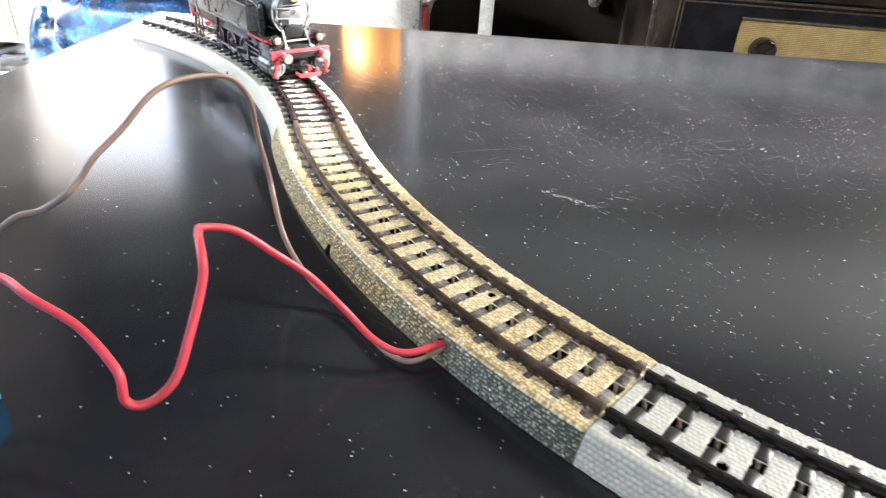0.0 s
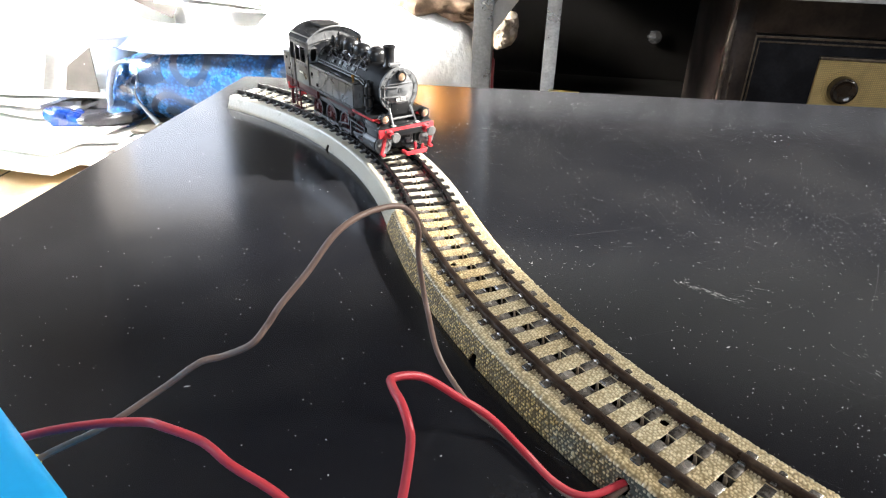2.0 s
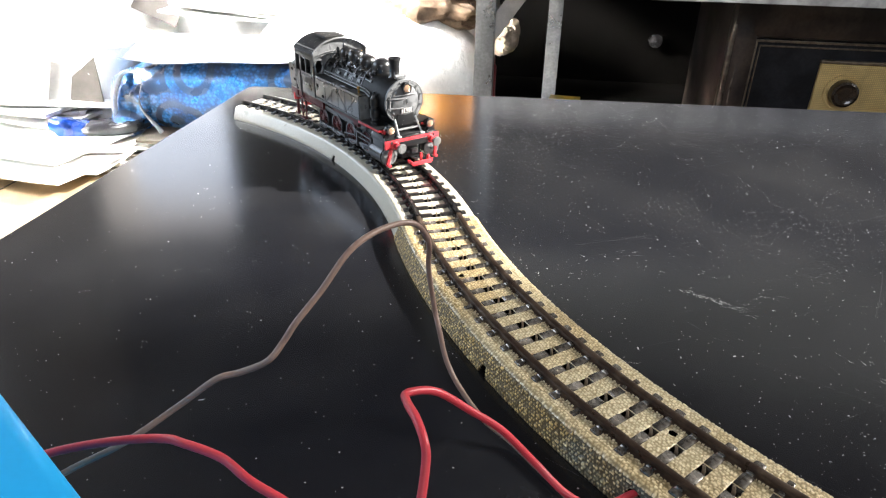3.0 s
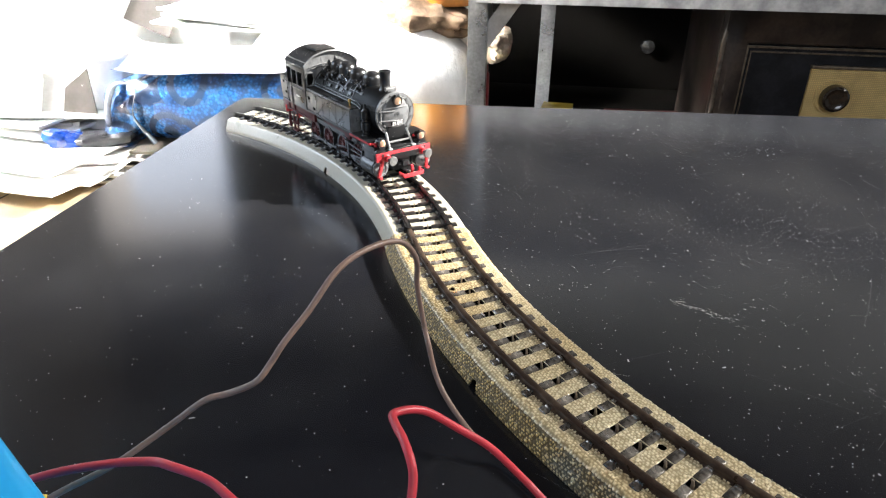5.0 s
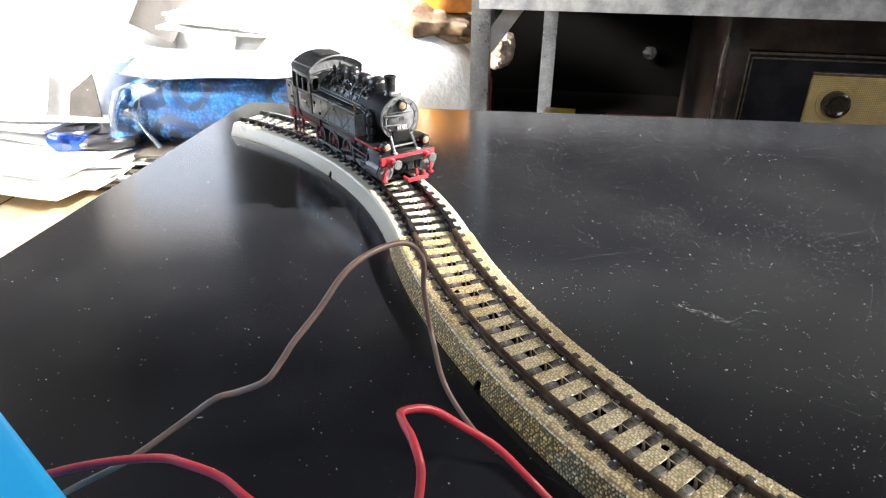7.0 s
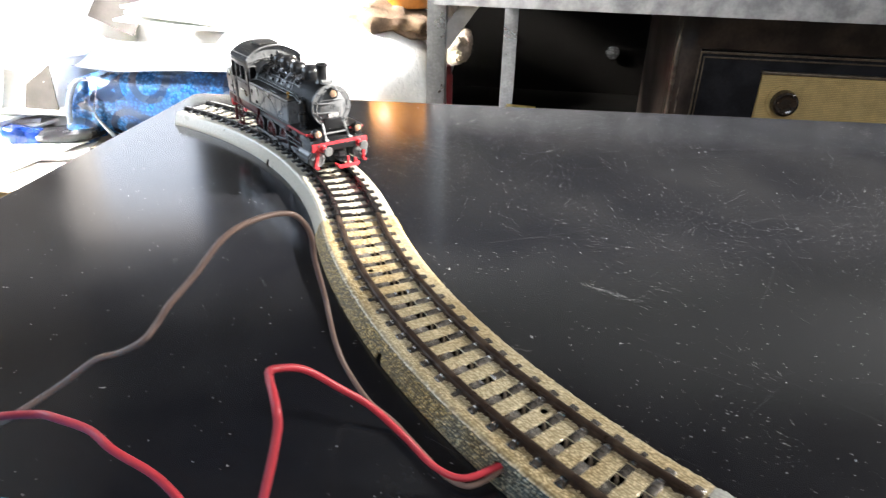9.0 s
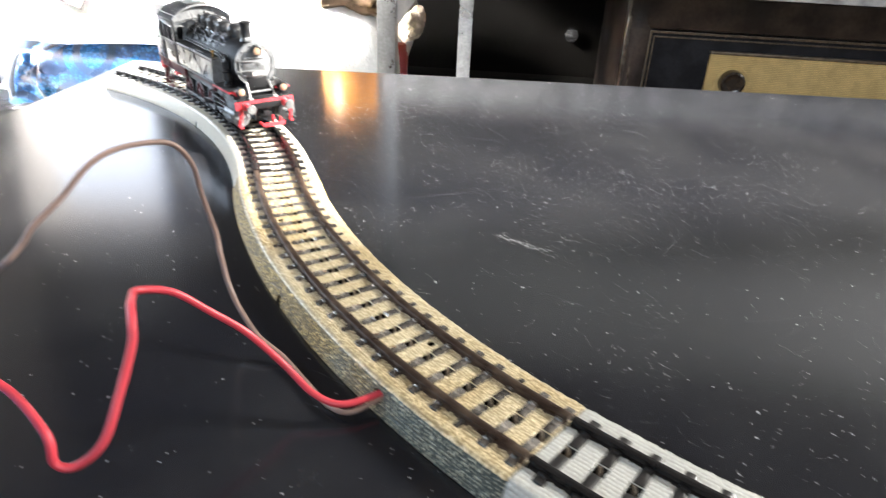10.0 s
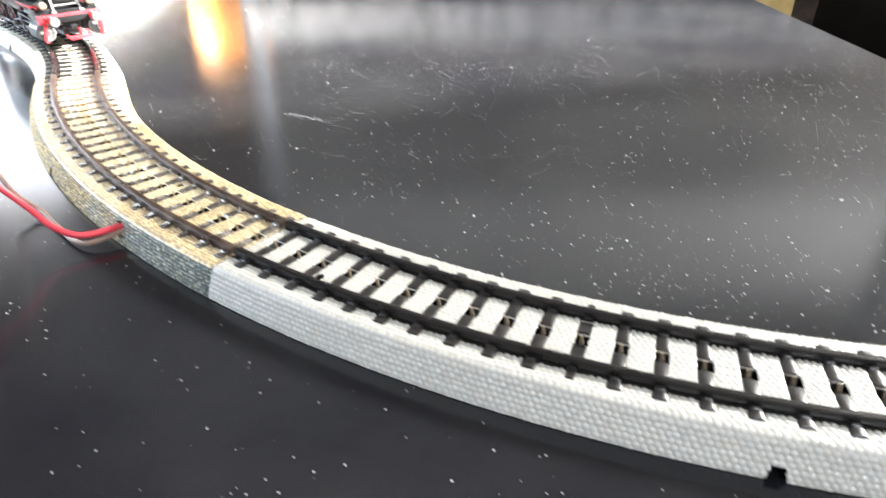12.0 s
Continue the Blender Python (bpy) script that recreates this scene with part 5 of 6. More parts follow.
box(bm, (42.2, 0, BZ + 10.7), (2.4, 4.4, 1.2), 0.25)
box(bm, (45.2, 0, BZ + 10.6), (1.4, 3.0, 0.9), 0.2)
lp("feed_heater", bm, M_SILVER)


def dome(name, x, r, h, top, material=M_BLACK):
    bm = BM()
    lathe(bm, (x, 0, BZ + BR - 1.2), (0, 0, 1), [(0, r + 1.5), (0.8, r + 0.8), (1.6, r + 0.1), (h * 0.62, r), (h * 0.80, r * 0.90), (h * 0.92, r * 0.66), (h * 0.98, r * 0.36), (h, 0.0)], 32)
    d = lp(name, bm, material)
    bm = BM()
    lathe(bm, (x, 0, BZ + BR - 1.2 + h * 0.93), (0, 0, 1), [(0, r * top), (0.5, r * top), (0.7, r * top * 0.8), (0.7, 0.0)], 20)
    lp("dome_lid", bm, M_DARKSTEEL, d)
    return d


dome("sand_dome", 25.0, 4.7, 7.8, 0.50)
dome("steam_dome", 10.4, 4.5, 7.0, 0.35)
dome("sand_dome", -1.6, 4.5, 7.8, 0.6)
dome("turret", -12.0, 3.9, 7.2, 0.4)
# fittings on the boiler top: valves, whistles, pipes, clamps
rng = random.Random(11)
for x, y, h, r in ((-17.5, 2.0, 6.6, 1.1), (-17.8, -2.4, 6.2, 1.0), (-15.6, 0.3, 8.2, 0.9), (-7.2, 2.6, 5.4, 1.0), (-7.0, -2.8, 5.2, 0.9), (3.6, 2.3, 4.6, 0.9), (4.0, -2.0, 4.8, 0.9), (16.2, 0.0, 4.2, 1.0), (27.6, 1.5, 3.4, 0.8)):
    bm = BM()
    z0 = BZ + math.sqrt(max(1.0, BR * BR - y * y)) - 0.6
    lathe(bm, (x, y, z0), (0, 0, 1), [(0, r * 1.3), (0.7, r * 1.2), (0.9, r * 0.7), (h * 0.5, r * 0.7), (h * 0.55, r), (h * 0.8, r), (h * 0.95, r * 0.5), (h, 0.0)], 14)
    box(bm, (x, y + 0.9 * (1 if y >= 0 else -1), z0 + h * 0.4), (0.8, 1.8, 0.7), 0.15)
    lp("valve", bm, M_BLACK)
for k in range(54):
    x, y = rng.uniform(-19.5, 27.0), rng.choice((-1, 1)) * rng.uniform(3.2, 7.4)
    h, r = rng.uniform(1.4, 3.6), rng.uniform(0.45, 0.95)
    z0 = BZ + math.sqrt(BR * BR - y * y) - 0.4
    bm = BM()
    t = math.asin(y / BR)
    axis = (0, math.sin(t), math.cos(t))
    lathe(bm, (x, y, z0), axis, [(0, r * 1.5), (0.5, r * 1.4), (0.6, r * 0.8), (h * 0.6, r * 0.8), (h * 0.65, r * 1.1), (h * 0.9, r * 1.1), (h, r * 0.5), (h, 0.0)], 8)
    if k % 3 == 0:
        tube(bm, smooth_path([(x, y, z0 + h * 0.5), (x + 2.0, y * 1.05, z0 + h * 0.3), (x + 4.0, y * 1.12, z0 - 0.2)], 4), 0.28, 6)
    lp("fitting", bm, M_STEEL if k % 9 == 0 else M_DARKSTEEL if k % 4 == 0 else M_BLACK)
for x, a in ((-19.0, 55), (-11.3, 50), (-4.6, 62), (3.2, 58), (12.0, 52), (17.8, 60), (27.5, 48)):
    for side in (-1, 1):
        t = radians(a) * side
        bm = BM()
        box(bm, (x, (BR + 0.5) * math.sin(t), BZ + (BR + 0.5) * math.cos(t)), (2.6, 1.6, 1.0), 0.25, rot=Euler((-t, 0, 0)).to_matrix())
        lp("clamp", bm, M_BLACK)
for side in (-1, 1):
    bm = BM()
    for a, r in ((72, 0.42), (80, 0.5), (88, 0.5)):
        t = radians(a) * side
        tube(bm, [(-20.0, (BR + 0.8) * math.sin(t), BZ + (BR + 0.8) * math.cos(t)), (26.0, (BR + 0.8) * math.sin(t), BZ + (BR + 0.8) * math.cos(t)), (31.5, (BR + 1.2) * math.sin(t), BZ + (BR + 0.8) * math.cos(t) - 1.2)], r, 8)
    lp("pipe", bm, M_BLACK)
    bm = BM()
    tube(bm, [(-21, side * 7.2, BZ + 6.6), (-6, side * 7.4, BZ + 6.7), (28, side * 7.5, BZ + 6.7), (44, side * 7.6, BZ + 6.3)], 0.26, 8)
    for x in (-18, -2, 14, 30, 43):
        rod(bm, (x, side * 6.4, BZ + 6.0), (x, side * 7.5, BZ + 6.7), 0.3, None, 6)
    lp("hand_rail", bm, M_DARKSTEEL)
    for x in (10.6, 20.4):
        t = radians(38) * side
        bm = BM()
        tube(bm, smooth_path([(x, 3.6 * side, BZ + BR + 1.6), (x - 0.4, BR * math.sin(t) + 0.6 * side, BZ + BR * math.cos(t) + 0.6), (x - 1.0, (BR + 0.5) * side, BZ + 1.2)], 5), 0.32, 8)
        lp("sand_pipe", bm, M_DARKSTEEL)

# air pump on the one side, feed pump on the other
for side in (-1, 1):
    bm = BM()
    x, y = 36.6, side * 11.6
    lathe(bm, (x, y, 20.0), (0, 0, 1), [(0, 2.3), (0.8, 2.3), (1.2, 1.7), (2.4, 1.7), (3.0, 2.5), (6.8, 2.5), (7.3, 1.6), (8.2, 1.6), (8.7, 2.25), (12.2, 2.25), (12.8, 1.5), (13.8, 1.2), (14.0, 0.8), (15.4, 0.7), (15.6, 0.0)], 24)
    box(bm, (x - 1.6, y - side * 1.4, 26.5), (1.2, 2.8, 9.0), 0.3)
    lp("air_pump", bm, M_BLACK)

# side tanks
for side in (-1, 1):
    bm = BM()
    prism(bm, [(-21.0, 19.2), (29.4, 19.2), (29.4, 31.7), (29.0, 32.3), (-21.0, 32.3)], 5.9, Matrix.Translation((0, side * 13.35, 0)))
    bmesh.ops.bevel(bm, geom=[e for e in bm.edges], offset=0.3, segments=2, affect="EDGES")
    TK = lp("side_tank", bm, M_TANK)
    # rivet rows
    bm = BM()
    rows = [[(x, z) for z in [20.8 + 0.85 * k for k in range(13)]] for x in (-8.5, -1.0, 6.5, 14.0, 21.5, 28.7)]
    rows += [[(-20 + 0.95 * k, 31.0) for k in range(52)], [(-20 + 0.95 * k, 20.6) for k in range(52)]]
    rows += [[(-7.5 + 0.72 * k, 21.0 + 0.62 * k) for k in range(15)], [(5.5 + 0.72 * k, 30.2 - 0.62 * k) for k in range(15)], [(15.0 + 0.72 * k, 21.0 + 0.62 * k) for k in range(15)]]
    for line in rows:
        for x, z in line:
            rod(bm, (x, side * 16.2, z), (x, side * 16.56, z), 0.30, 0.16, 6)
    lp("rivets", bm, M_TANK, TK)
    bm = BM()
    for x, z in ((-17.6, 27.4), (-11.6, 22.6)):
        box(bm, (x, side * 16.3, z), (2.4, 0.3, 1.6), 0.1)
        box(bm, (x, side * 16.38, z), (1.5, 0.3, 0.8), 0.08)
    lp("tank_step", bm, M_SHADEBLACK, TK)
    # filler lid, handle and brass valve on the tank top
    bm = BM()
    lathe(bm, (10.5, side * 13.2, 31.7), (0, 0, 1), [(0, 2.9), (0.6, 2.9), (0.9, 2.5), (0.9, 0.0)], 24)
    bmesh.ops.scale(bm, vec=(1.9, 1, 1), space=Matrix.Translation((-10.5, -side * 13.2, 0)), verts=bm.verts)
    lp("filler_lid", bm, M_BLACK, TK)
    bm = BM()
    tube(bm, smooth_path([(5.8, side * 13.9, 32.4), (8.0, side * 15.0, 33.0), (11.0, side * 15.3, 33.1), (14.0, side * 15.0, 32.9), (15.6, side * 13.8, 32.4)], 5), 0.25, 8)
    lp("lid_bar", bm, M_DARKSTEEL, TK)
    bm = BM()
    lathe(bm, (23.6, side * 13.0, 31.7), (0, 0, 1), [(0, 0.9), (0.5, 0.9), (0.6, 0.55), (2.6, 0.55), (2.7, 0.9), (3.6, 0.9), (3.9, 0.0)], 14)
    lp("tank_valve", bm, M_BRASS, TK, "small brass valve")
    # front face of the tank, paler than its sides
    bm = BM()
    box(bm, (29.55, side * 13.35, 25.7), (0.3, 5.5, 12.2), 0.1)
    lp("tank_front", bm, M_SILVER, TK, "pale grey tank front")

# cab: walls with window openings, arched roof
EAVE = 43.0


def cab_side(side):
    """Side wall built of strips round the door opening and two windows."""
    y = side * 16.3
    bm = BM()
    box(bm, (-32.75, y, 25.6), (23.5, 0.8, 11.6), 0.1)
    box(bm, (-32.75, y, 41.7), (23.5, 0.8, 3.0), 0.1)
    for x0, x1 in ((-44.5, -43.5), (-38.6, -37.0), (-30.8, -30.0), (-23.6, -21.0)):
        box(bm, ((x0 + x1) / 2, y, 35.8), (x1 - x0, 0.8, 9.0), 0.1)
    return bm


for side in (-1, 1):
    CW = lp("cab_wall", cab_side(side), M_TANK)
    bm = BM()
    for x0, x1 in ((-37.0, -30.4), (-30.4, -23.4)):
        for (a, b, c, d) in ((x0, x1, 31.4, 31.9), (x0, x1, 39.7, 40.2), (x0, x0 + 0.5, 31.4, 40.2), (x1 - 0.5, x1, 31.4, 40.2)):
            box(bm, ((a + b) / 2, side * 16.75, (c + d) / 2), (b - a, 0.35, d - c), 0.08)
    lp("window_frame", bm, M_GREY, CW)
    bm = BM()
    box(bm, (-30.2, side * 16.8, 29.9), (13.6, 0.7, 0.9), 0.15)
    box(bm, (-38.2, side * 16.8, 26.0), (0.4, 0.5, 18.0), 0.08)
    for k in range(24):
        rod(bm, (-43.6 + k * 0.95, side * 16.6, 42.0), (-43.6 + k * 0.95, side * 16.9, 42.0), 0.22, 0.12, 5)
    lp("wall_trim", bm, M_TANK, CW)
    bm = BM()
    box(bm, (-30.0, side * 16.78, 25.8), (5.6, 0.2, 1.6), 0.05)
    CP = lp("cab_plate", bm, M_BLACK, CW)
    bm = BM()
    for k in range(5):
        box(bm, (-32.0 + k, side * 16.92, 25.8), (0.5, 0.12, 0.9), 0.03)
    lp("plate_bars", bm, M_WHITE, CP, "pale painted marks")
    bm = BM()
    tube(bm, [(-44.0, side * 17.1, 20.0), (-44.0, side * 17.1, 37.0)], 0.25, 8)
    tube(bm, [(-38.6, side * 17.1, 20.0), (-38.6, side * 17.1, 30.0)], 0.25, 8)
    lp("grab_rail", bm, M_DARKSTEEL, CW)


def arch_y(y, half, z0, rise):
    t = math.asin(max(-1, min(1, y / half * math.sin(1.05))))
    return z0 + rise * (math.cos(t) - math.cos(1.05)) / (1 - math.cos(1.05))


def end_wall(x, t, z0, holes):
    """Front or rear wall with an arched top and round-cornered windows, built of columns."""
    bm = BM()
    n = 66
    cz = holes[0][1]
    cols = []
    for k in range(n + 1):
        y = -16.3 + 32.6 * k / n
        hh = 0.0
        for cy, _, w, h in holes:
            u = abs(y - cy) / w
            if u < 1:
                hh = h * (1 - u ** 4) ** 0.25
        mid = (cz, cz) if hh == 0 else (cz - hh, cz + hh)
        cols.append([bm.verts.new((x - t / 2, y, z)) for z in (z0, *mid, arch_y(y, 16.3, EAVE, 6.8))])
    for p, q in zip(cols[:-1], cols[1:]):
        bm.faces.new((p[0], q[0], q[1], p[1]))
        bm.faces.new((p[2], q[2], q[3], p[3]))
    bmesh.ops.remove_doubles(bm, verts=bm.verts, dist=0.001)
    bmesh.ops.solidify(bm, geom=bm.faces[:], thickness=t)
    bmesh.ops.recalc_face_normals(bm, faces=bm.faces)
    return bm


WIN = [(-13.0, 36.4, 2.2, 3.6), (13.0, 36.4, 2.2, 3.6)]
FW = lp("cab_front", end_wall(-21.4, 0.8, 19.8, WIN), M_SILVER, LOCO, "silver-grey cab front")
bm = BM()
for cy, cz, w, h in WIN:
    pts = [(-20.85, cy + w * math.copysign(abs(math.cos(a)) ** 0.5, math.cos(a)), cz + h * math.copysign(abs(math.sin(a)) ** 0.5, math.sin(a))) for a in (2 * math.pi * k / 24 for k in range(25))]
    tube(bm, pts, 0.4, 6)
for s_ in (0.78, 0.9):
    tube(bm, [(-20.8, 16.0 * s_ * math.sin(t) / math.sin(1.05), EAVE + 5.4 * s_ * s_ * math.cos(t) - 3.0) for t in (-0.95 + 1.9 * k / 16 for k in range(17))], 0.3, 6)
lp("front_trim", bm, M_SILVER, FW)
lp("cab_back", end_wall(-44.1, 0.8, 19.8, [(-9.0, 37.5, 3.2, 3.0), (9.0, 37.5, 3.2, 3.0)]), M_TANK)
bm = BM()
box(bm, (-32.75, 0, 20.3), (22.6, 31.0, 1.0))
box(bm, (-30.0, 0, 24.0), (12.0, 18.0, 11.0), 0.8)
lp("cab_floor", bm, M_SHADEBLACK)


def roof():
    bm = BM()
    rings = []
    n = 24
    for x in (-45.8, -45.4, -20.6, -20.2):
        ring = []
        for k in range(n + 1):
            y = -16.7 + 33.4 * k / n
            ring.append(bm.verts.new((x, y, arch_y(y, 16.7, EAVE + 0.2, 7.0))))
        rings.append(ring)
    for a, b in zip(rings[:-1], rings[1:]):
        for k in range(n):
            bm.faces.new((a[k], a[k + 1], b[k + 1], b[k]))
    r = bmesh.ops.solidify(bm, geom=bm.faces[:], thickness=-0.9)
    bmesh.ops.recalc_face_normals(bm, faces=bm.faces)
    return bm


RF = lp("cab_roof", roof(), M_ROOF, LOCO, "dusty dark arched cab roof")
bm = BM()
box(bm, (-31.5, 0, 49.9), (13.0, 11.0, 1.6), 0.3)
box(bm, (-31.5, 0, 50.75), (13.8, 11.8, 0.35), 0.12)
lp("roof_vent", bm, M_ROOF, RF)
bm = BM()
for side in (-1, 1):
    box(bm, (-33.0, side * 15.6, arch_y(15.6, 16.7, EAVE + 0.2, 7.0) + 1.2), (26.4, 0.5, 0.6), 0.1)
pts = [(-20.4, 16.6 * math.sin(t) / math.sin(1.05), EAVE + 0.6 + 7.0 * (math.cos(t) - math.cos(1.05)) / (1 - math.cos(1.05))) for t in (-1.05 + 2.1 * k / 20 for k in range(21))]
tube(bm, pts, 0.55, 6)
lp("roof_edge", bm, M_SILVER, RF)

# coal bunker behind the cab
bm = BM()
prism(bm, [(-56.0, 19.8), (-44.5, 19.8), (-44.5, 33.0), (-57.2, 33.0), (-57.2, 27.0)], 31.0)
bmesh.ops.bevel(bm, geom=bm.edges[:], offset=0.3, segments=2, affect="EDGES")
BK = lp("coal_bunker", bm, M_TANK)
bm = BM()
for k in range(160):
    x, y = rng.uniform(-56.0, -45.5), rng.uniform(-13.5, 13.5)
    r = rng.uniform(0.6, 1.3)
    o = bmesh.ops.create_icosphere(bm, subdivisions=1, radius=r)
    bmesh.ops.transform(bm, matrix=Matrix.Translation((x, y, 33.0 + rng.uniform(-0.3, 0.9))) @ Euler((rng.random() * 6, rng.random() * 6, 0)).to_matrix().to_4x4() @ Matrix.Diagonal((1, 0.8, 0.7, 1)), verts=o["verts"])
lp("coal", bm, M_SHADEBLACK, BK)
bm = BM()
for side in (-1, 1):
    for x, z in ((-52.6, 29.6), (-50.0, 23.8)):
        box(bm, (x, side * 15.6, z), (1.9, 0.3, 1.4), 0.1)
lp("bunker_step", bm, M_SHADEBLACK, BK)


def beam_and_buffers(d):
    """Buffer beam with two buffers, hooks and lanterns; d is +1 at the front, -1 at the back."""
    bm = BM()
    box(bm, (d * 52.7, 0, 13.3), (1.4, 31.5, 4.1), 0.3)
    BB = lp("buffer_beam", bm, M_RED)
    for side in (-1, 1):
        bm = BM()
        lathe(bm, (d * 53.3, side * 10.2, 12.8), (d, 0, 0), [(0, 2.1), (0.6, 2.1), (0.8, 1.6), (3.0, 1.5), (3.0, 0.9)], 20)
        BF = lp("buffer", bm, M_RED)
        bm = BM()
        lathe(bm, (d * 56.3, side * 10.2, 12.8), (d, 0, 0), [(0, 0.9), (2.0, 0.8), (2.6, 2.3), (3.2, 2.5), (3.7, 2.1), (3.9, 0.0)], 24)
        lp("buffer_head", bm, M_BUFFER, BF, "grey steel buffer head")
        if d < 0:
            bm = BM()
            box(bm, (-52.6, side * 13.9, 16.2), (8.6, 2.6, 6.0), 0.3)
            lp("bunker_foot", bm, M_RED_SHADE, BB)
        bm = BM()
        box(bm, (d * 53.0, side * 13.6, 7.2), (1.2, 1.6, 8.8), 0.25, rot=Euler((side * 0.12, d * 0.25, 0)).to_matrix())
        box(bm, (d * 52.6, side * 13.9, 2.8), (3.4, 1.6, 1.2), 0.3)
        lp("rail_guard", bm, M_RED if d > 0 else M_RED_SHADE, BB)
        # lantern
        x, y, z = d * 50.2, side * 11.4, 19.8
        bm = BM()
        lathe(bm, (x - d * 2.0, y, z), (d, 0, 0), [(0, 0.0), (0, 1.9), (3.2, 2.15), (3.6, 2.4), (4.0, 2.4), (4.0, 1.9), (3.7, 1.8)], 24)
        box(bm, (x - d * 0.2, y, z + 2.0), (1.6, 1.2, 0.9), 0.25)
        rod(bm, (x - d * 0.4, y, 15.4), (x - d * 0.4, y, z - 1.6), 0.6, None, 8)
        LN = lp("lantern", bm, M_BLACK)
        bm = BM()
        lathe(bm, (x + d * 1.6, y, z), (d, 0, 0), [(0, 1.9), (0.35, 1.7), (0.6, 1.1), (0.75, 0.0)], 20)
        lp("lens", bm, M_AMBER, LN, "pale amber lantern lens")
        rod_bm = BM()
        rod(rod_bm, (x, y + side * 2.2, z + 0.5), (x, y + side * 3.4, z + 0.5), 0.6, 0.5, 8)
        lp("lamp_iron", rod_bm, M_STEEL, LN)
    # coupling: hook loop in red plastic on a brown arm
    bm = BM()
    box(bm, (d * 54.6, 0, 6.2), (9.0, 5.2, 0.9), 0.2)
    box(bm, (d * 54.0, 0, 8.3), (2.2, 3.2, 2.6), 0.4)
    CP = lp("coupling", bm, M_DARKSTEEL)
    bm = BM()
    box(bm, (d * 61.6, 0, 4.6), (0.9, 11.0, 2.0), 0.25)
    for side in (-1, 1):
        box(bm, (d * 59.8, side * 5.6, 5.0), (4.6, 0.9, 1.6), 0.25)
    box(bm, (d * 59.0, 1.0, 6.4), (1.2, 1.2, 4.4), 0.25)
    box(bm, (d * 61.2, 4.0, 6.2), (1.0, 1.0, 3.2), 0.25)
    lp("coupling_loop", bm, M_RED, CP, "red coupling loop")


beam_and_buffers(1)
beam_and_buffers(-1)
# front deck in front of the smokebox, with the two stays and the cross bar
bm = BM()
box(bm, (49.0, 0, 15.2), (7.6, 30.0, 0.8), 0.2)
box(bm, (48.0, 0, 16.0), (6.0, 14.0, 1.2), 0.3)
DK = lp("front_deck", bm, M_BLACK)
for side in (-1, 1):
    bm = BM()
    a, b = Vector((46.3, side * 6.0, 23.2)), Vector((51.2, side * 6.8, 15.7))
    d = b - a
    rod(bm, a, b, 0.62, 0.62, 4)
    box(bm, b + Vector((0.4, 0, 0.2)), (1.8, 2.2, 0.6), 0.15)
    lp("stay", bm, M_STAY, DK)
bm = BM()
rod(bm, (49.2, -6.2, 18.6), (49.2, 6.2, 18.6), 0.55, None, 8)
lp("cross_bar", bm, M_SILVER, DK)
# top lantern on the smokebox
bm = BM()
lathe(bm, (45.2, 0, BZ + 7.0), (1, 0, 0), [(0, 2.1), (2.8, 2.2), (3.2, 2.5), (3.7, 2.5), (3.7, 2.0), (3.4, 1.9)], 24)
box(bm, (46.6, 0, BZ + 9.4), (1.5, 1.2, 0.8), 0.2)
LN = lp("lantern", bm, M_BLACK)
bm = BM()
lathe(bm, (48.4, 0, BZ + 7.0), (1, 0, 0), [(0, 2.0), (0.35, 1.75), (0.6, 0.9), (0.7, 0.0)], 20)
lp("lens", bm, M_AMBER, LN, "amber lantern lens")

# ---- wires that feed the track ----
WH = arc_near(radians(226.0 - A_FAR) * R1, 0.0165)
def wire(name, pts, r, material, label):
    bm = BM()
    tube(bm, smooth_path(pts, 7), r, 10)
    return tagged(part(name, bm, material), label, "wire")


wire("wire", [(-0.1000, -0.1740, 0.016), (-0.0856, -0.1622, 0.022), (-0.0738, -0.1559, 0.027), (-0.0646, -0.1470, 0.0315), (-0.0566, -0.1441, 0.0375), (-0.0513, -0.1425, 0.039), (-0.0438, -0.1435, 0.044),
              (-0.0409, -0.1405, 0.0475), (-0.0384, -0.1384, 0.0515), (-0.0342, -0.1323, 0.0565), (-0.0300, -0.1257, 0.0625), (-0.0263, -0.1195, 0.0645), (-0.0220, -0.1120, 0.0640), (-0.0183, -0.1075, 0.0625),
              (-0.0159, -0.1052, 0.0590), (-0.0150, -0.1030, 0.054), (-0.0158, -0.0990, 0.0445), (-0.0147, -0.0955, 0.030), (-0.0128, -0.0985, 0.0250), (-0.0101, -0.1015, 0.0165), (-0.0056, -0.1060, 0.011),
              (0.0021, -0.1125, 0.006), (0.0102, -0.1160, 0.0022), (0.0198, -0.1255, 0.0014), (0.0275, -0.1335, 0.0016), (0.0345, -0.1365, 0.0022), (WH.x, WH.y - 0.0005, 0.0036)], 0.00075, M_BROWNWIRE, "thin brown insulated wire arching over the table")
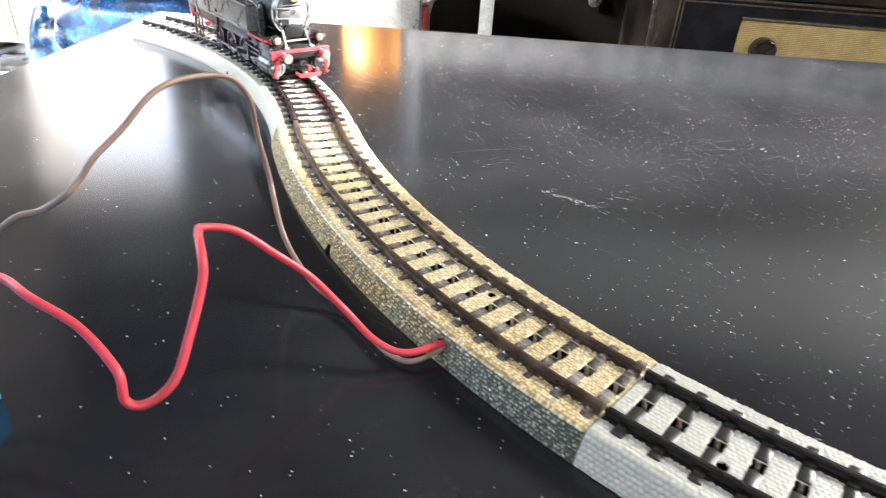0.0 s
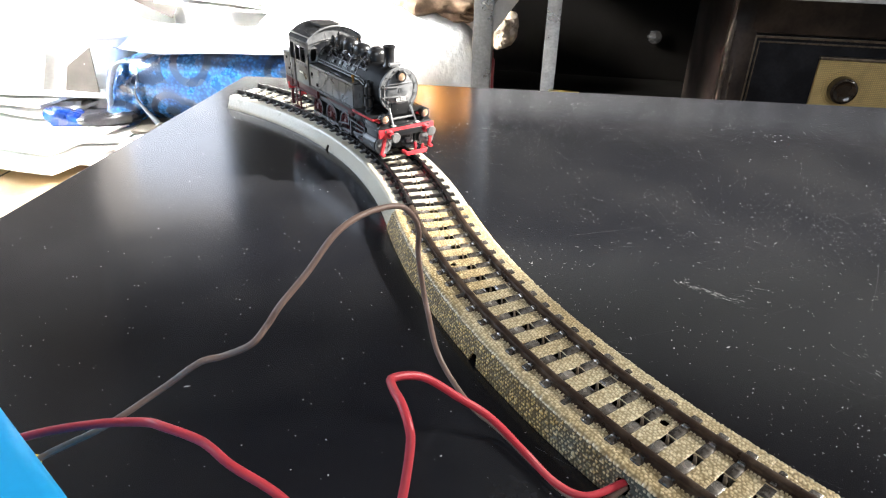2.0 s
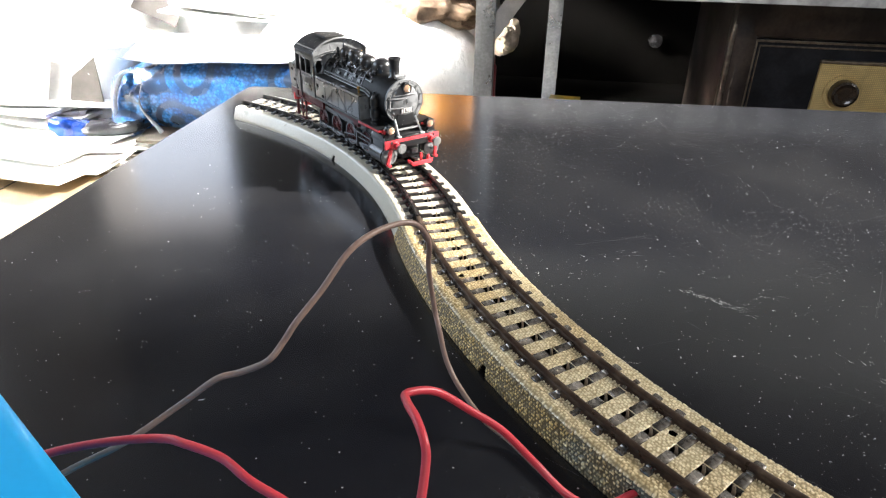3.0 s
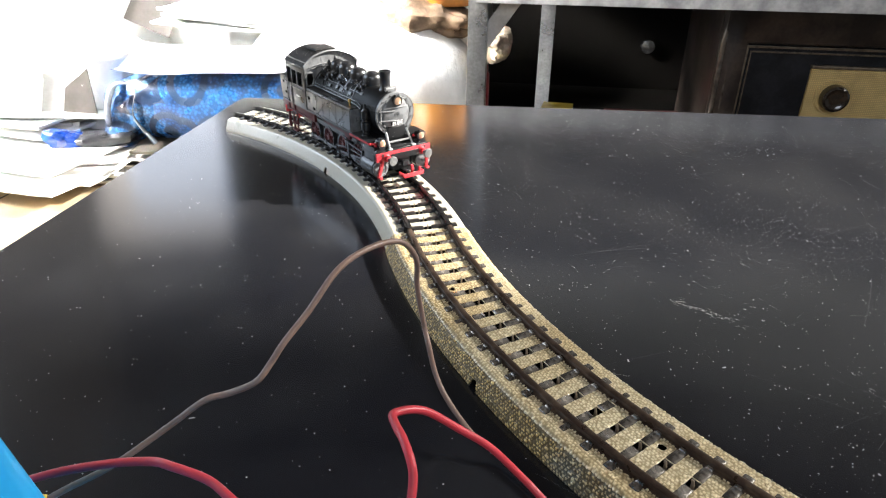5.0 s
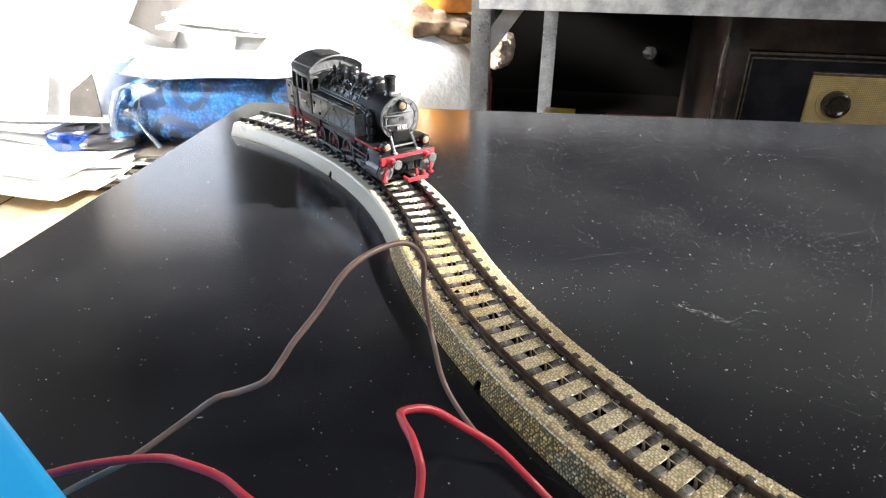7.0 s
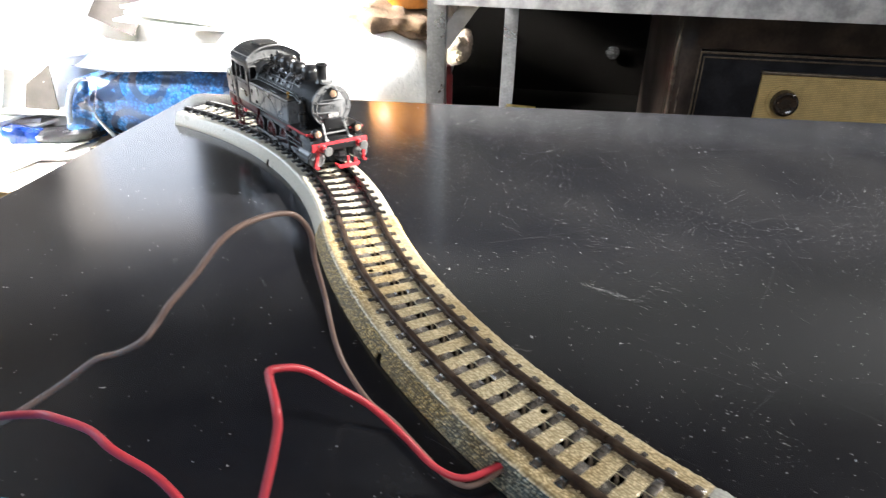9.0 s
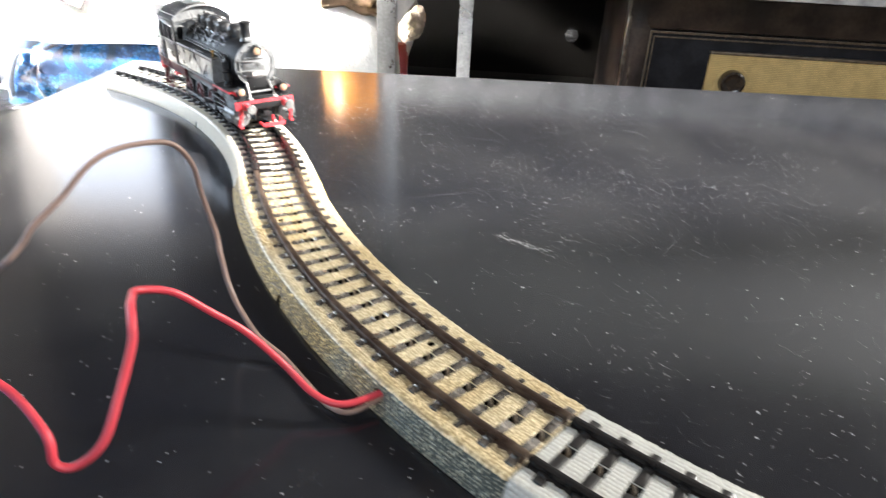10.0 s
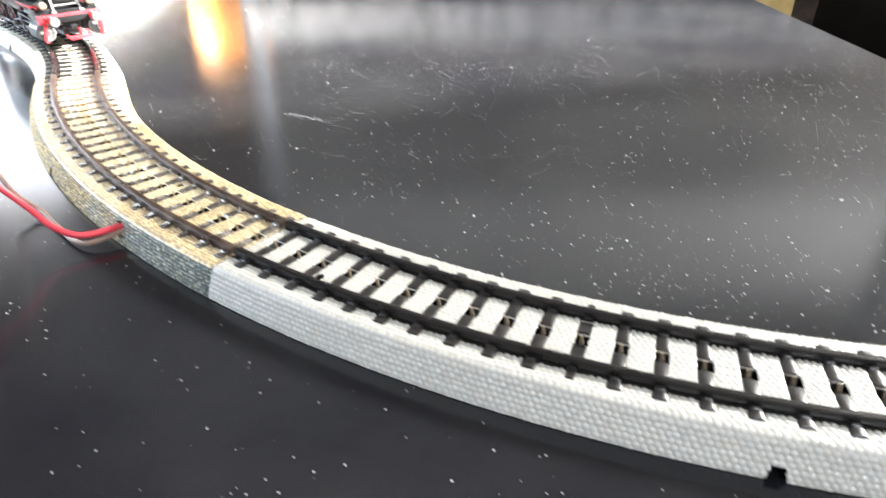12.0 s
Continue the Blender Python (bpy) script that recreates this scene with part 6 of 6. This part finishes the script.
wire("wire", [(-0.1020, -0.1720, 0.026), (-0.0851, -0.1641, 0.0300), (-0.0721, -0.1604, 0.032), (-0.0621, -0.1590, 0.033), (-0.0564, -0.1604, 0.034), (-0.0469, -0.1628, 0.034), (-0.0386, -0.1675, 0.034),
              (-0.0278, -0.1700, 0.030), (-0.0171, -0.1765, 0.026), (-0.0157, -0.1781, 0.020), (-0.0119, -0.1772, 0.019), (-0.0073, -0.1740, 0.023), (-0.0056, -0.1680, 0.0310), (-0.0053, -0.1612, 0.038),
              (-0.0060, -0.1587, 0.0412), (-0.0085, -0.1540, 0.0425), (-0.0115, -0.1482, 0.0410), (-0.0125, -0.1440, 0.0400), (-0.0070, -0.1390, 0.0370), (0.0005, -0.1360, 0.030), (0.0082, -0.1339, 0.023),
              (0.0167, -0.1325, 0.0125), (0.0250, -0.1360, 0.0070), (0.0330, -0.1362, 0.0045), (WH.x, WH.y + 0.0005, 0.0046)], 0.00095, M_REDWIRE, "red insulated wire bent into loops, leading into the track")

PLUG = thing("wire_plug", "small yellow plastic plug on the end of the brown wire", "plug", Matrix.Translation((-0.0862, -0.1627, 0.0218)))
axis = (Vector((-0.1000, -0.1740, 0.016)) - Vector((-0.0856, -0.1622, 0.022))).normalized()
bm = BM()
lathe(bm, (0, 0, 0), axis, [(0, 0.0), (0, 0.0011), (0.0006, 0.0016), (0.003, 0.0018), (0.009, 0.0018), (0.009, 0.0)], 20)
part("sleeve", bm, M_YELLOW, PLUG)
bm = BM()
rod(bm, axis * 0.009, axis * 0.016, 0.0010, None, 12)
part("pin", bm, M_BRASS, PLUG)

# ---- blue transformer whose corner stands on the table ----
TR = thing("transformer", "bright blue plastic model railway transformer standing on the table", "transformer", Matrix.Translation((-0.10, -0.20, 0)))
def ground_prism(pts, z0, z1, bevel):
    bm = BM()
    a = [bm.verts.new((x, y, z0)) for x, y in pts]
    b = [bm.verts.new((x, y, z1)) for x, y in pts]
    n = len(pts)
    bm.faces.new(a[::-1])
    bm.faces.new(b)
    for k in range(n):
        bm.faces.new((a[k], a[(k + 1) % n], b[(k + 1) % n], b[k]))
    bmesh.ops.recalc_face_normals(bm, faces=bm.faces)
    bmesh.ops.bevel(bm, geom=list(bm.edges), offset=bevel, segments=3, affect="EDGES", profile=0.5)
    return bm


part("base_plate", ground_prism([(0.0430, 0.0370), (0.0455, 0.020), (0.02, -0.10), (-0.10, -0.10), (-0.10, 0.0375)], 0.0, 0.010, 0.0012), M_BLUE, TR)
part("housing", ground_prism([(-0.030, 0.0602), (0.0720, -0.0057), (0.03, -0.09), (-0.10, -0.05)], 0.010, 0.050, 0.003), M_BLUE, TR)
